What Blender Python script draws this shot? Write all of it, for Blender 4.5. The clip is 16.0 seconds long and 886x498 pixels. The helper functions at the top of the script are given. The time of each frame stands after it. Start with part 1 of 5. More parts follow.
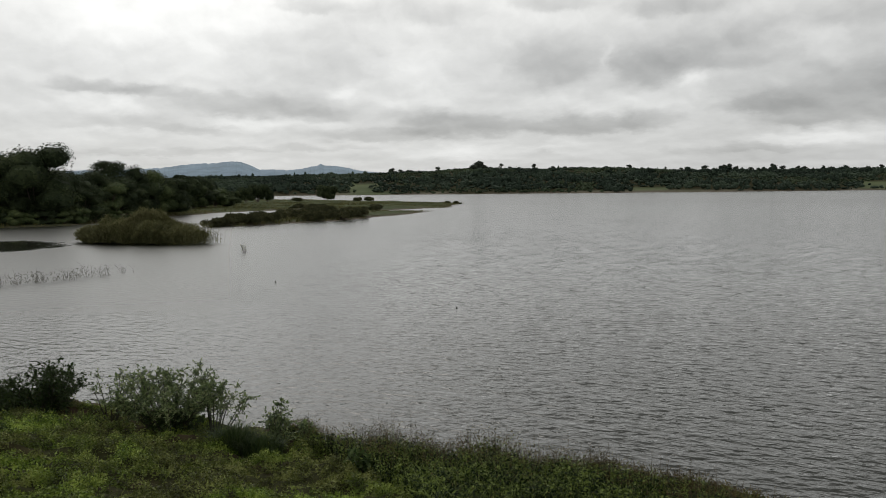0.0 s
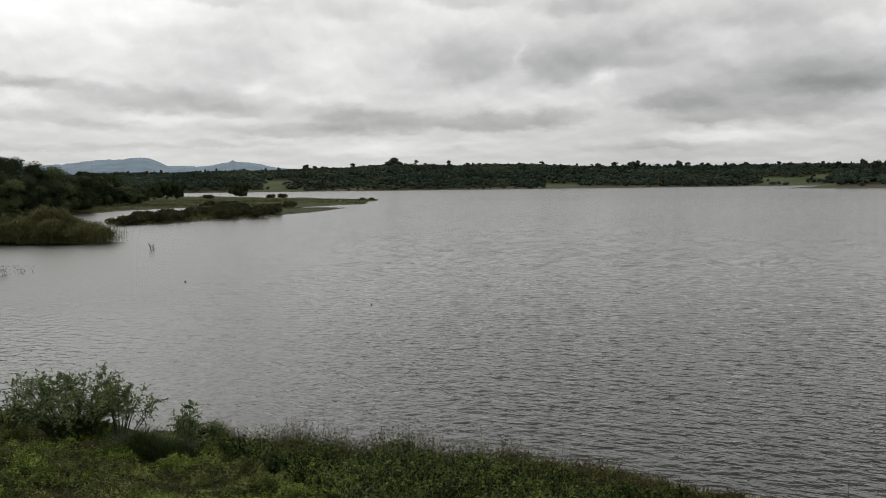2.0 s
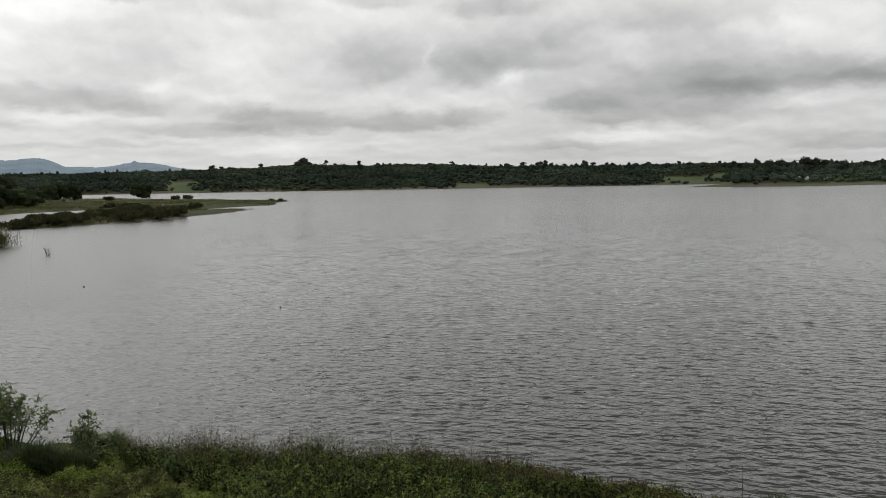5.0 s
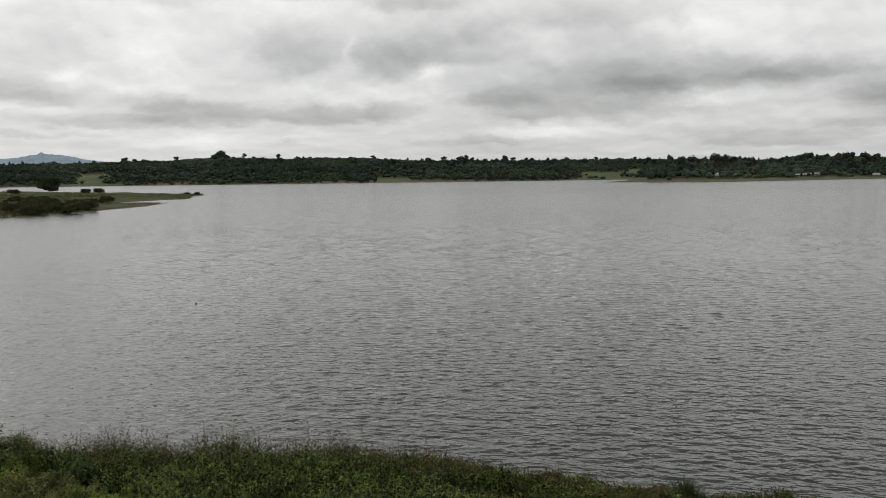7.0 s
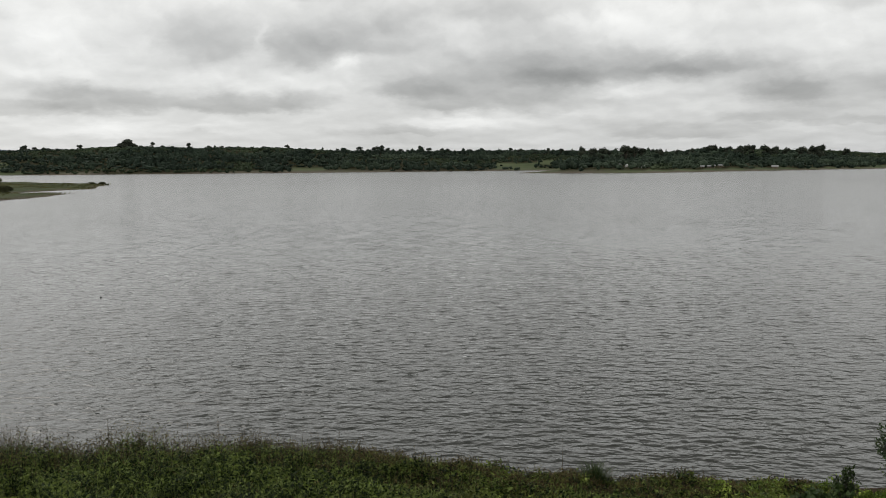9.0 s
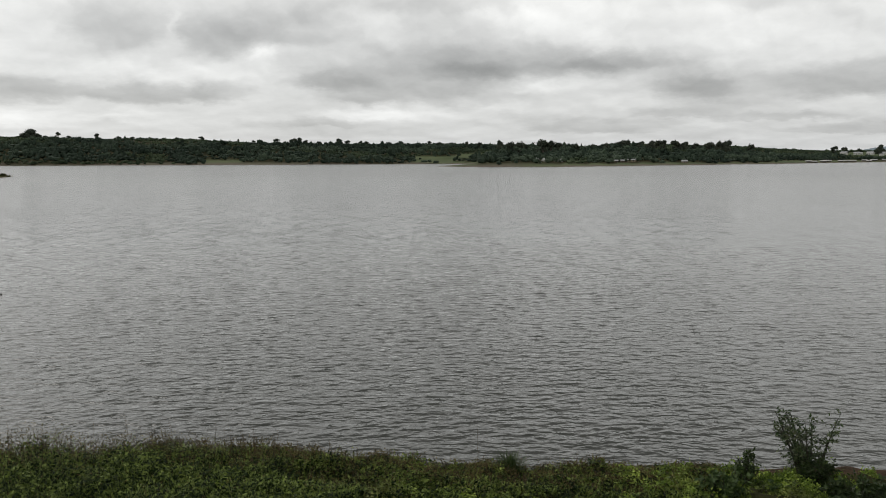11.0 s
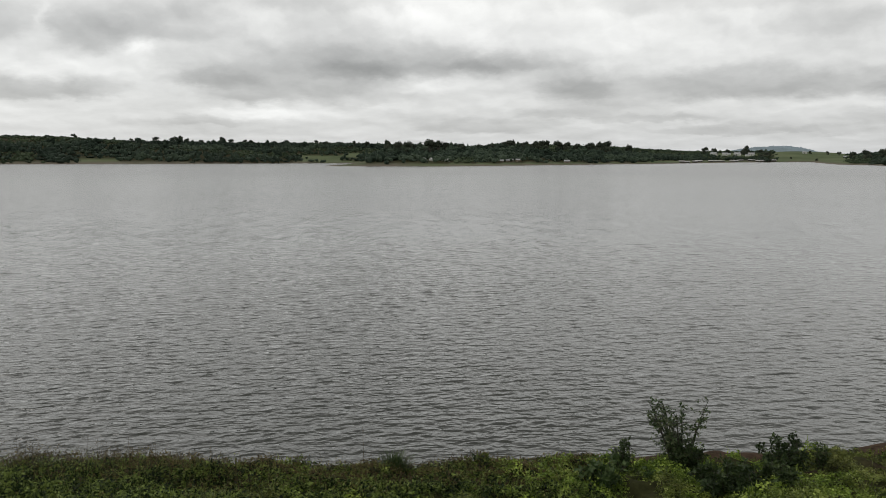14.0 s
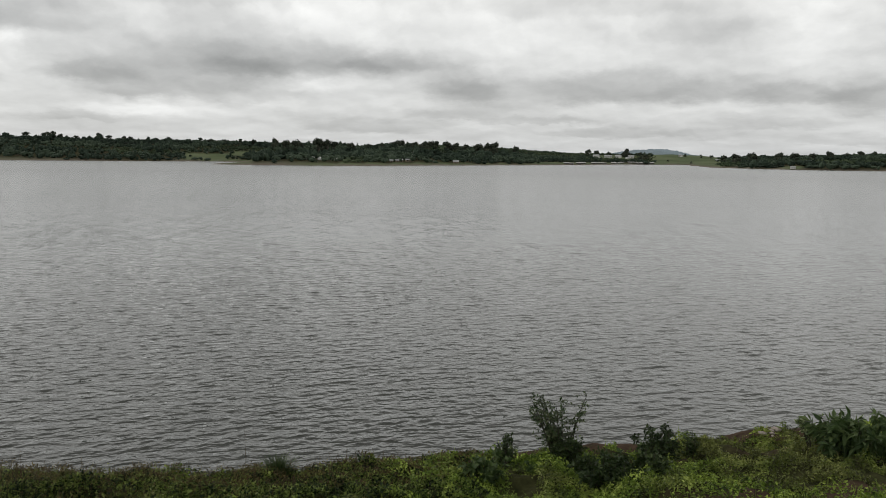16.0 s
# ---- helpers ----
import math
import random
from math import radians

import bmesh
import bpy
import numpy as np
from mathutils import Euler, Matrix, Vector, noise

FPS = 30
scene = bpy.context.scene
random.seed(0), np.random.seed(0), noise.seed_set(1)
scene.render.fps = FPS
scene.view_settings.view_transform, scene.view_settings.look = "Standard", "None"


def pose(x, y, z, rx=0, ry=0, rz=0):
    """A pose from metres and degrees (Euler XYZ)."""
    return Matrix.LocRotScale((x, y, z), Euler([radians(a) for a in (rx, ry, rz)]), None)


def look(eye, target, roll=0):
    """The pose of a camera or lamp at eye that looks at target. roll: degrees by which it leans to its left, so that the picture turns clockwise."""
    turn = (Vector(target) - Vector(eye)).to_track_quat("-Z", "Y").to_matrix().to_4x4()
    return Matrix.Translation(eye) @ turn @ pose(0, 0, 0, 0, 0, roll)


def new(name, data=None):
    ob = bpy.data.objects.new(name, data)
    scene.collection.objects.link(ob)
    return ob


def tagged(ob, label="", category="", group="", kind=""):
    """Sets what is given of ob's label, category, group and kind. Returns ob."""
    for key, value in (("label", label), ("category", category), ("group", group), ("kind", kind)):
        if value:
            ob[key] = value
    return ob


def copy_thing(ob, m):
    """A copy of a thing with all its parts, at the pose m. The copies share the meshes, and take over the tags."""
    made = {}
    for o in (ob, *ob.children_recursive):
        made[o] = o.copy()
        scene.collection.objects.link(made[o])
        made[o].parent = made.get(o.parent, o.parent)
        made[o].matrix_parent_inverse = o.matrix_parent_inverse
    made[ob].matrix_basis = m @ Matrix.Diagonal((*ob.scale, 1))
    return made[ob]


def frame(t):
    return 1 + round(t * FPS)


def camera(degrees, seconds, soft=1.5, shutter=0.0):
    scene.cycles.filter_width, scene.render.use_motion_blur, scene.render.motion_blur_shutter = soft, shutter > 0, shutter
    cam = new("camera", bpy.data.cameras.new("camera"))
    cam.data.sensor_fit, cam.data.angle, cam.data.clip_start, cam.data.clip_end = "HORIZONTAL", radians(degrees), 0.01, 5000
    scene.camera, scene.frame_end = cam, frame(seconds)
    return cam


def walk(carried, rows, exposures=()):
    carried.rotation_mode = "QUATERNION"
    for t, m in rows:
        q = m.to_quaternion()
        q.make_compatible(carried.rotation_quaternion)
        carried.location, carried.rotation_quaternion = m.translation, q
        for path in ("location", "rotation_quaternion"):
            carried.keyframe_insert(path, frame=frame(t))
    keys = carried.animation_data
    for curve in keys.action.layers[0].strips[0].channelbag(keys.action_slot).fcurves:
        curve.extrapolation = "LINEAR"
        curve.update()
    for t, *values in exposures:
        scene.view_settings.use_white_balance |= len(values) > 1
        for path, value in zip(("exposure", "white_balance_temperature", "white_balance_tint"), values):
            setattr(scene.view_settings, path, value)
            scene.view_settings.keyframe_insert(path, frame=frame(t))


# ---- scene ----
cam = camera(56.0, 16.0, soft=0.85)
# The pan: the phone swings round the one who stands on the dam crest.
PATH = [
    (0.0, pose(0.000, 0.000, 6, 85.849, 0.646, -0.000)),
    (0.5, pose(0.014, 0.000, 6, 85.800, 0.595, -1.107)),
    (1.0, pose(0.031, 0.000, 6, 85.749, 0.651, -2.433)),
    (1.5, pose(0.052, -0.002, 6, 85.670, 0.678, -4.030)),
    (2.0, pose(0.076, -0.004, 6, 85.541, 0.759, -5.797)),
    (2.5, pose(0.095, -0.005, 6, 85.430, 0.756, -7.243)),
    (3.0, pose(0.104, -0.007, 6, 85.360, 0.812, -7.991)),
    (5.5, pose(0.171, -0.020, 6, 85.437, 0.927, -13.210)),
    (6.0, pose(0.189, -0.023, 6, 85.326, 0.795, -14.589)),
    (6.5, pose(0.207, -0.029, 6, 85.161, 0.706, -15.983)),
    (7.0, pose(0.223, -0.034, 6, 84.990, 0.710, -17.297)),
    (7.5, pose(0.243, -0.040, 6, 84.757, 0.717, -18.771)),
    (8.0, pose(0.259, -0.047, 6, 84.539, 0.690, -20.155)),
    (8.5, pose(0.275, -0.052, 6, 84.374, 0.589, -21.427)),
    (9.0, pose(0.295, -0.059, 6, 84.279, 0.470, -23.049)),
    (11.5, pose(0.378, -0.101, 6, 83.690, 0.050, -30.040)),
    (12.0, pose(0.396, -0.112, 6, 83.654, -0.012, -31.583)),
    (12.5, pose(0.409, -0.121, 6, 83.669, 0.063, -32.707)),
    (13.0, pose(0.416, -0.124, 6, 83.674, 0.102, -33.377)),
    (13.5, pose(0.427, -0.133, 6, 83.687, 0.117, -34.435)),
    (14.0, pose(0.446, -0.146, 6, 83.739, -0.023, -36.245)),
    (14.5, pose(0.472, -0.166, 6, 83.773, -0.151, -38.657)),
    (15.0, pose(0.493, -0.184, 6, 83.787, -0.299, -40.736)),
    (15.5, pose(0.511, -0.198, 6, 83.768, -0.520, -42.445)),
    (16.0, pose(0.524, -0.211, 6, 83.772, -0.626, -43.774)),
]
# The phone's automatic exposure opens slowly on the way.
EXPOSURES = [(0.0, -0.03), (3.0, -0.05), (6.0, 0.02), (9.0, 0.08), (11.5, 0.16), (14.0, 0.19), (16.0, 0.13)]
walk(cam, PATH, EXPOSURES)

# ---------------------------------------------------------------- sky and sun
WIND = 30.0                           # the side from which the waves come
SKY_TONE = 0.80
SUN_AZ, SUN_EL = -20.0, 48.0          # degrees clockwise from +y, degrees up


def node(tree, kind, **inputs):
    n = tree.nodes.new(kind)
    for key, value in inputs.items():
        n.inputs[int(key[1:]) if key[0] == "i" and key[1:].isdigit() else key].default_value = value
    return n


def math_node(tree, op, a, b=None, c=None):
    n = tree.nodes.new("ShaderNodeMath")
    n.operation = op
    for i, v in enumerate((a, b, c)):
        if v is None:
            continue
        if isinstance(v, (int, float)):
            n.inputs[i].default_value = v
        else:
            tree.links.new(v, n.inputs[i])
    return n.outputs[0]


def vec_node(tree, op, a, b=None):
    n = tree.nodes.new("ShaderNodeVectorMath")
    n.operation = op
    for i, v in enumerate((a, b)):
        if v is None:
            continue
        if isinstance(v, (tuple, list)):
            n.inputs[i].default_value = v
        else:
            tree.links.new(v, n.inputs[i])
    return n.outputs["Value"] if op == "DOT_PRODUCT" else n.outputs[0]


def vec_length(tree, a):
    n = tree.nodes.new("ShaderNodeVectorMath")
    n.operation = "LENGTH"
    tree.links.new(a, n.inputs[0])
    return n.outputs["Value"]


def noise_node(tree, vector, scale, detail=4.0, rough=0.55, lac=2.0):
    n = tree.nodes.new("ShaderNodeTexNoise")
    n.inputs["Scale"].default_value = scale
    n.inputs["Detail"].default_value = detail
    n.inputs["Roughness"].default_value = rough
    n.inputs["Lacunarity"].default_value = lac
    if vector is not None:
        tree.links.new(vector, n.inputs["Vector"])
    return n


def ramp(tree, fac, stops):
    n = tree.nodes.new("ShaderNodeValToRGB")
    el = n.color_ramp.elements
    while len(el) < len(stops):
        el.new(0.5)
    for e, (p, c) in zip(el, stops):
        e.position = p
        e.color = (*c, 1.0) if isinstance(c, (tuple, list)) else (c, c, c, 1.0)
    tree.links.new(fac, n.inputs[0])
    return n.outputs[0]


def mix_col(tree, fac, a, b, mode="MIX"):
    n = tree.nodes.new("ShaderNodeMix")
    n.data_type, n.blend_type = "RGBA", mode
    for sock, v in ((n.inputs[0], fac), (n.inputs[6], a), (n.inputs[7], b)):
        if isinstance(v, (int, float)):
            sock.default_value = v
        elif isinstance(v, (tuple, list)):
            sock.default_value = (*v, 1.0)
        else:
            tree.links.new(v, sock)
    return n.outputs[2]


# Cloud masses: azimuth, elevation, half width, half height (degrees), change of tone.
LIGHT_WEST = [(-15.1, 9.5, 4.3, 3.49, 0.07), (-1.8, 8.3, 3.1, 2.33, 0.07), (-21.6, 9.5, 3.5, 2.71, 0.05), (-21.2, 5.5, 3.9, 0.43, 0.09), (-15.0, 4.4, 5.8, 0.43, 0.08), (-6.5, 6.5, 1.1, 0.47, 0.09), (1.6, 2.4, 2.7, 0.47, 0.09), (11.1, 8.3, 0.5, 1.01, 0.07), (16.6, 6.9, 1.4, 0.35, 0.09), (10.8, 5.6, 5.0, 0.58, 0.07), (23.1, 8.5, 2.9, 1.09, 0.06), (7.4, 2.7, 3.5, 0.27, 0.07), (24.6, 2.9, 4.3, 0.47, 0.08), (-22.5, 3.8, 2.3, 0.39, 0.05), (0.5, 5.4, 1.6, 0.54, 0.04), (15.5, 5.1, 2.3, 1.01, 0.05)]
LIGHT_EAST = [(35.0, 9.4, 4.3, 1.74, 0.08), (38.8, 7.8, 2.3, 1.16, 0.05), (35.1, 4.7, 3.7, 0.47, 0.07), (42.9, 3.9, 2.3, 0.39, 0.05), (33.0, 3.4, 2.3, 0.35, 0.04), (24.0, 3.0, 3.1, 0.39, 0.05), (49.2, 8.3, 9.3, 2.33, 0.06), (67.2, 8.2, 3.1, 2.13, 0.09), (60.0, 3.3, 7.0, 0.27, 0.04), (45.1, 2.1, 4.3, 0.39, 0.05), (51.9, 6.8, 3.1, 0.78, 0.03), (65.4, 5.9, 2.3, 0.54, 0.03)]
# Unseen masses above the view, added to lighten or darken the water's reflection.
UNSEEN_OVERHEAD = [(-22.0, 24.0, 17.0, 9.5, 0.30), (38.0, 29.0, 15.0, 10.0, -0.13), (12.0, 36.0, 14.0, 8.0, -0.07), (68.0, 15.0, 9.0, 4.0, 0.05)]
GREY_WEST = [(-8.7, 12.0, 2.4, 0.47, -0.10), (-2.1, 11.7, 4.3, 0.85, -0.05), (-22.2, 6.5, 2.6, 0.43, -0.13), (-18.6, 6.4, 2.3, 0.39, -0.08), (-8.5, 8.5, 5.0, 1.74, -0.04), (-13.2, 5.5, 5.4, 0.70, -0.11), (-8.4, 4.9, 2.3, 0.39, -0.07), (-19.3, 4.3, 3.9, 0.47, -0.08), (-16.5, 4.0, 2.3, 0.35, -0.08), (-4.1, 3.5, 3.9, 0.47, -0.10), (0.8, 4.1, 3.7, 0.78, -0.13), (-1.4, 4.8, 2.3, 0.54, -0.05), (-18.8, 2.5, 5.8, 0.23, -0.05), (-9.7, 2.7, 4.3, 0.19, -0.05)]
GREY_MIDDLE = [(7.4, 12.0, 2.4, 0.47, -0.09), (15.7, 11.5, 2.8, 0.70, -0.10), (7.8, 8.0, 2.9, 1.55, -0.10), (13.5, 7.6, 2.4, 1.09, -0.12), (19.0, 8.2, 3.7, 1.01, -0.10), (17.1, 9.9, 3.5, 1.16, -0.05), (26.5, 5.3, 7.4, 1.32, -0.10), (21.5, 4.9, 2.4, 0.54, -0.08), (23.6, 4.0, 2.6, 0.43, -0.09), (28.8, 6.3, 4.3, 2.33, -0.04), (9.3, 4.0, 4.3, 0.58, -0.14), (14.0, 4.2, 1.9, 0.70, -0.07), (20.1, 2.3, 2.7, 0.27, -0.06), (27.4, 10.2, 6.2, 0.85, -0.05), (29.8, 4.0, 3.5, 0.62, -0.06)]
GREY_EAST = [(34.4, 6.2, 5.8, 1.09, -0.08), (40.9, 6.2, 4.7, 0.58, -0.08), (39.6, 2.0, 5.0, 0.39, -0.08), (45.1, 4.3, 2.3, 0.93, -0.11), (31.1, 5.6, 3.1, 0.47, -0.05), (44.2, 2.8, 3.1, 0.31, -0.06), (55.7, 4.4, 4.8, 0.89, -0.12), (47.4, 4.1, 4.7, 1.16, -0.07), (40.5, 5.8, 4.3, 0.58, -0.05), (62.4, 4.4, 3.9, 0.70, -0.08), (66.8, 4.0, 3.1, 0.62, -0.09), (70.4, 3.7, 2.3, 0.93, -0.12), (60.2, 8.1, 3.1, 0.70, -0.06), (56.1, 1.7, 5.8, 0.31, -0.07), (64.9, 2.3, 3.5, 0.31, -0.06), (50.1, 2.5, 3.9, 0.23, -0.06), (54.0, 9.7, 7.4, 0.62, -0.04), (69.5, 1.3, 3.5, 0.27, -0.05)]


def build_world():
    w = bpy.data.worlds.new("overcast_sky")
    w.use_nodes = True
    scene.world = w
    t = w.node_tree
    t.nodes.clear()
    out = t.nodes.new("ShaderNodeOutputWorld")
    bg = t.nodes.new("ShaderNodeBackground")
    t.links.new(bg.outputs[0], out.inputs[0])
    sky = t.nodes.new("ShaderNodeTexSky")
    sky.sky_type = "NISHITA"
    sky.sun_disc = False
    sky.sun_elevation = radians(SUN_EL)
    sky.sun_rotation = radians(SUN_AZ)
    d = t.nodes.new("ShaderNodeTexCoord").outputs["Generated"]
    sep = t.nodes.new("ShaderNodeSeparateXYZ")
    t.links.new(d, sep.inputs[0])
    x, y, z = sep.outputs
    up = math_node(t, "MAXIMUM", z, 0.0)
    # direction in degrees, frayed by noise
    az = math_node(t, "DEGREES", math_node(t, "ARCTAN2", x, y))
    el = math_node(t, "DEGREES", math_node(t, "ARCSINE", z))
    ang = t.nodes.new("ShaderNodeCombineXYZ")
    t.links.new(az, ang.inputs[0])
    t.links.new(el, ang.inputs[1])
    # clouds lie flatter towards the horizon
    deck = t.nodes.new("ShaderNodeCombineXYZ")
    t.links.new(math_node(t, "MULTIPLY", az, 0.15), deck.inputs[0])
    t.links.new(math_node(t, "MULTIPLY", math_node(t, "LOGARITHM", math_node(t, "ADD", math_node(t, "MAXIMUM", el, 0.0), 3.0), 2.718), 2.7), deck.inputs[1])
    big = noise_node(t, deck.outputs[0], 0.8, 3.0, 0.5)
    fray = noise_node(t, deck.outputs[0], 2.8, 6.0, 0.6)
    swirl = vec_node(t, "MULTIPLY", vec_node(t, "SUBTRACT", fray.outputs["Color"], (0.5, 0.5, 0.5)), (0.30, 0.22, 0.0))
    puff = vec_node(t, "ADD", deck.outputs[0], swirl)
    # heaped cloud: light on the upper side, grey beneath
    low = noise_node(t, puff, 2.1, 4.0, 0.5)
    high = noise_node(t, vec_node(t, "ADD", puff, (0.04, 0.14, 0.0)), 2.1, 4.0, 0.5)
    relief = math_node(t, "SUBTRACT", low.outputs[0], high.outputs[0])
    warp = vec_node(t, "MULTIPLY", vec_node(t, "SUBTRACT", fray.outputs["Color"], (0.5, 0.5, 0.5)), (3.4, 1.35, 0.0))
    ang = vec_node(t, "ADD", ang.outputs[0], warp)
    sides = t.nodes.new("ShaderNodeSeparateXYZ")
    t.links.new(ang, sides.inputs[0])
    total = math_node(t, "MULTIPLY_ADD", big.outputs[0], 0.12, SKY_TONE)
    total = math_node(t, "ADD", total, math_node(t, "MULTIPLY", relief, 0.17))
    # the deck is heavier to the east
    total = math_node(t, "ADD", total, math_node(t, "MULTIPLY", ramp(t, math_node(t, "MULTIPLY_ADD", az, 0.01, 0.5), [(0.48, 0.0), (0.70, 1.0)]), -0.045))
    for a, e, wa, we, s in UNSEEN_OVERHEAD + LIGHT_WEST + LIGHT_EAST + GREY_WEST + GREY_MIDDLE + GREY_EAST:
        dx = math_node(t, "MULTIPLY_ADD", sides.outputs[0], 1.0 / wa, -a / wa)
        dy = math_node(t, "MULTIPLY_ADD", sides.outputs[1], 1.0 / we, -e / we)
        if s < 0:
            # flat crisp base, soft upper side
            dy = math_node(t, "MAXIMUM", math_node(t, "MULTIPLY", dy, 0.75), math_node(t, "MULTIPLY", dy, -1.35))
        d2 = math_node(t, "MULTIPLY_ADD", dx, dx, math_node(t, "MULTIPLY", dy, dy))
        blob = math_node(t, "POWER", 2.718, math_node(t, "MULTIPLY", d2, math_node(t, "MULTIPLY", d2, -0.6) if s < 0 else -1.0))
        total = math_node(t, "MULTIPLY_ADD", blob, s, total)
    tone = math_node(t, "POWER", math_node(t, "MINIMUM", math_node(t, "MAXIMUM", total, 0.5), 1.2), 2.2)
    cloud = t.nodes.new("ShaderNodeCombineColor")
    for k, c in enumerate((1.0, 1.0, 0.978)):
        t.links.new(math_node(t, "MULTIPLY", tone, c), cloud.inputs[k])
    cloud = cloud.outputs[0]
    # hazy near the horizon, unseen belt brightened for the water, heavier cloud overhead
    zen = ramp(t, up, [(0.0, (0.87, 0.885, 0.91)), (0.06, (0.96, 0.965, 0.975)), (0.15, 1.0), (0.27, (1.44, 1.43, 1.41)), (0.4, (1.20, 1.19, 1.17)), (0.6, 0.85)])
    cloud = mix_col(t, 1.0, cloud, zen, "MULTIPLY")
    over = math_node(t, "MULTIPLY_ADD", math_node(t, "MAXIMUM", math_node(t, "SUBTRACT", up, 0.2), 0.0), -0.35, 1.0)
    lift = t.nodes.new("ShaderNodeCombineColor")
    for k in range(3):
        t.links.new(over, lift.inputs[k])
    cloud = mix_col(t, 1.0, cloud, lift.outputs[0], "MULTIPLY")
    blue = mix_col(t, 1.0, sky.outputs[0], (0.1, 0.1, 0.1), "MULTIPLY")
    t.links.new(mix_col(t, 0.95, blue, cloud), bg.inputs[0])
    bg.inputs[1].default_value = 1.0


build_world()
sun = new("sun", bpy.data.lights.new("sun", "SUN"))
sun.data.energy, sun.data.angle, sun.data.color = 0.82, radians(33), (1.0, 0.96, 0.9)
a_, e_ = radians(SUN_AZ), radians(SUN_EL)
sun.matrix_world = look((0, 0, 60), (-math.sin(a_) * math.cos(e_), -math.cos(a_) * math.cos(e_), 60 - math.sin(e_)))


# ---------------------------------------------------------------- materials
def material(name):
    m = bpy.data.materials.new(name)
    m.use_nodes = True
    t = m.node_tree
    return m, t, t.nodes["Principled BSDF"]


def obj_pos(t):
    return t.nodes.new("ShaderNodeTexCoord").outputs["Object"]


def leaf_material(name, dark, mid, light, see_through=0.25, rough=0.6, scale=0.4, tip=None, single=0.55, patchy=0.55, spec=0.15, other=None):
    """Leaves: each one its own tone, with drifts of tone over the plant."""
    m, t, p = material(name)
    isl = t.nodes.new("ShaderNodeNewGeometry").outputs["Random Per Island"]
    own = t.nodes.new("ShaderNodeObjectInfo").outputs["Random"]
    drift = noise_node(t, obj_pos(t), scale, 3.0)
    f = math_node(t, "ADD", math_node(t, "MULTIPLY", isl, single), math_node(t, "MULTIPLY_ADD", drift.outputs[0], patchy, 0.55 - (single + patchy) / 2))
    f = math_node(t, "ADD", f, math_node(t, "MULTIPLY_ADD", own, 0.16, -0.1))
    stops = [(0.12, dark), (0.5, mid), (0.88, light)]
    if tip:
        stops.append((0.97, tip))
    col = ramp(t, f, stops)
    if other:
        where = noise_node(t, obj_pos(t), 0.42, 3.0, 0.6)
        col = mix_col(t, ramp(t, where.outputs[0], [(0.42, 0.0), (0.58, 1.0)]), col, ramp(t, f, list(zip((0.12, 0.5, 0.88), other))))
    t.links.new(col, p.inputs["Base Color"])
    p.inputs["Roughness"].default_value = rough
    p.inputs["Specular IOR Level"].default_value = spec
    tr = t.nodes.new("ShaderNodeBsdfTranslucent")
    t.links.new(col, tr.inputs[0])
    mx = t.nodes.new("ShaderNodeMixShader")
    mx.inputs[0].default_value = see_through
    t.links.new(p.outputs[0], mx.inputs[1])
    t.links.new(tr.outputs[0], mx.inputs[2])
    t.links.new(mx.outputs[0], t.nodes["Material Output"].inputs[0])
    return m


def rough_material(name, a, b, scale=3.0, rough=0.85, bump=0.3, dist=0.05):
    m, t, p = material(name)
    co = obj_pos(t)
    n1 = noise_node(t, co, scale, 6.0, 0.6)
    n2 = noise_node(t, co, scale * 7.3, 4.0, 0.6)
    f = math_node(t, "MULTIPLY_ADD", n2.outputs[0], 0.4, math_node(t, "MULTIPLY", n1.outputs[0], 0.6))
    t.links.new(ramp(t, f, [(0.32, a), (0.68, b)]), p.inputs["Base Color"])
    p.inputs["Roughness"].default_value = rough
    bp = node(t, "ShaderNodeBump", Strength=bump, Distance=dist)
    t.links.new(n2.outputs[0], bp.inputs["Height"])
    t.links.new(bp.outputs[0], p.inputs["Normal"])
    return m


def ground_material():
    """Soil, short green, meadow and mud; the sheet's own layers say which grows where."""
    m, t, p = material("soil_and_grass")
    co = obj_pos(t)
    n1 = noise_node(t, co, 0.35, 5.0, 0.6)
    n2 = noise_node(t, co, 6.0, 6.0, 0.65)
    n3 = noise_node(t, co, 0.012, 4.0, 0.6)
    green = ramp(t, n2.outputs[0], [(0.3, (0.016, 0.017, 0.007)), (0.7, (0.044, 0.046, 0.017))])
    soil = ramp(t, n2.outputs[0], [(0.3, (0.020, 0.015, 0.010)), (0.7, (0.080, 0.052, 0.035))])
    near = mix_col(t, ramp(t, n1.outputs[0], [(0.52, 0.0), (0.66, 1.0)]), green, soil)
    meadow = ramp(t, n3.outputs[0], [(0.35, (0.062, 0.084, 0.040)), (0.65, (0.112, 0.132, 0.068))])
    sand = ramp(t, n2.outputs[0], [(0.3, (0.085, 0.071, 0.055)), (0.7, (0.165, 0.142, 0.112))])

    def layer(name):
        a = t.nodes.new("ShaderNodeAttribute")
        a.attribute_name = name
        return a.outputs["Fac"]
    near = mix_col(t, layer("lip"), near, soil)
    col = mix_col(t, layer("meadow"), near, meadow)
    col = mix_col(t, layer("mud"), col, sand)
    t.links.new(col, p.inputs["Base Color"])
    p.inputs["Roughness"].default_value = 1.0
    p.inputs["Specular IOR Level"].default_value = 0.05
    bp = node(t, "ShaderNodeBump", Strength=0.5, Distance=0.06)
    t.links.new(n2.outputs[0], bp.inputs["Height"])
    t.links.new(bp.outputs[0], p.inputs["Normal"])
    return m


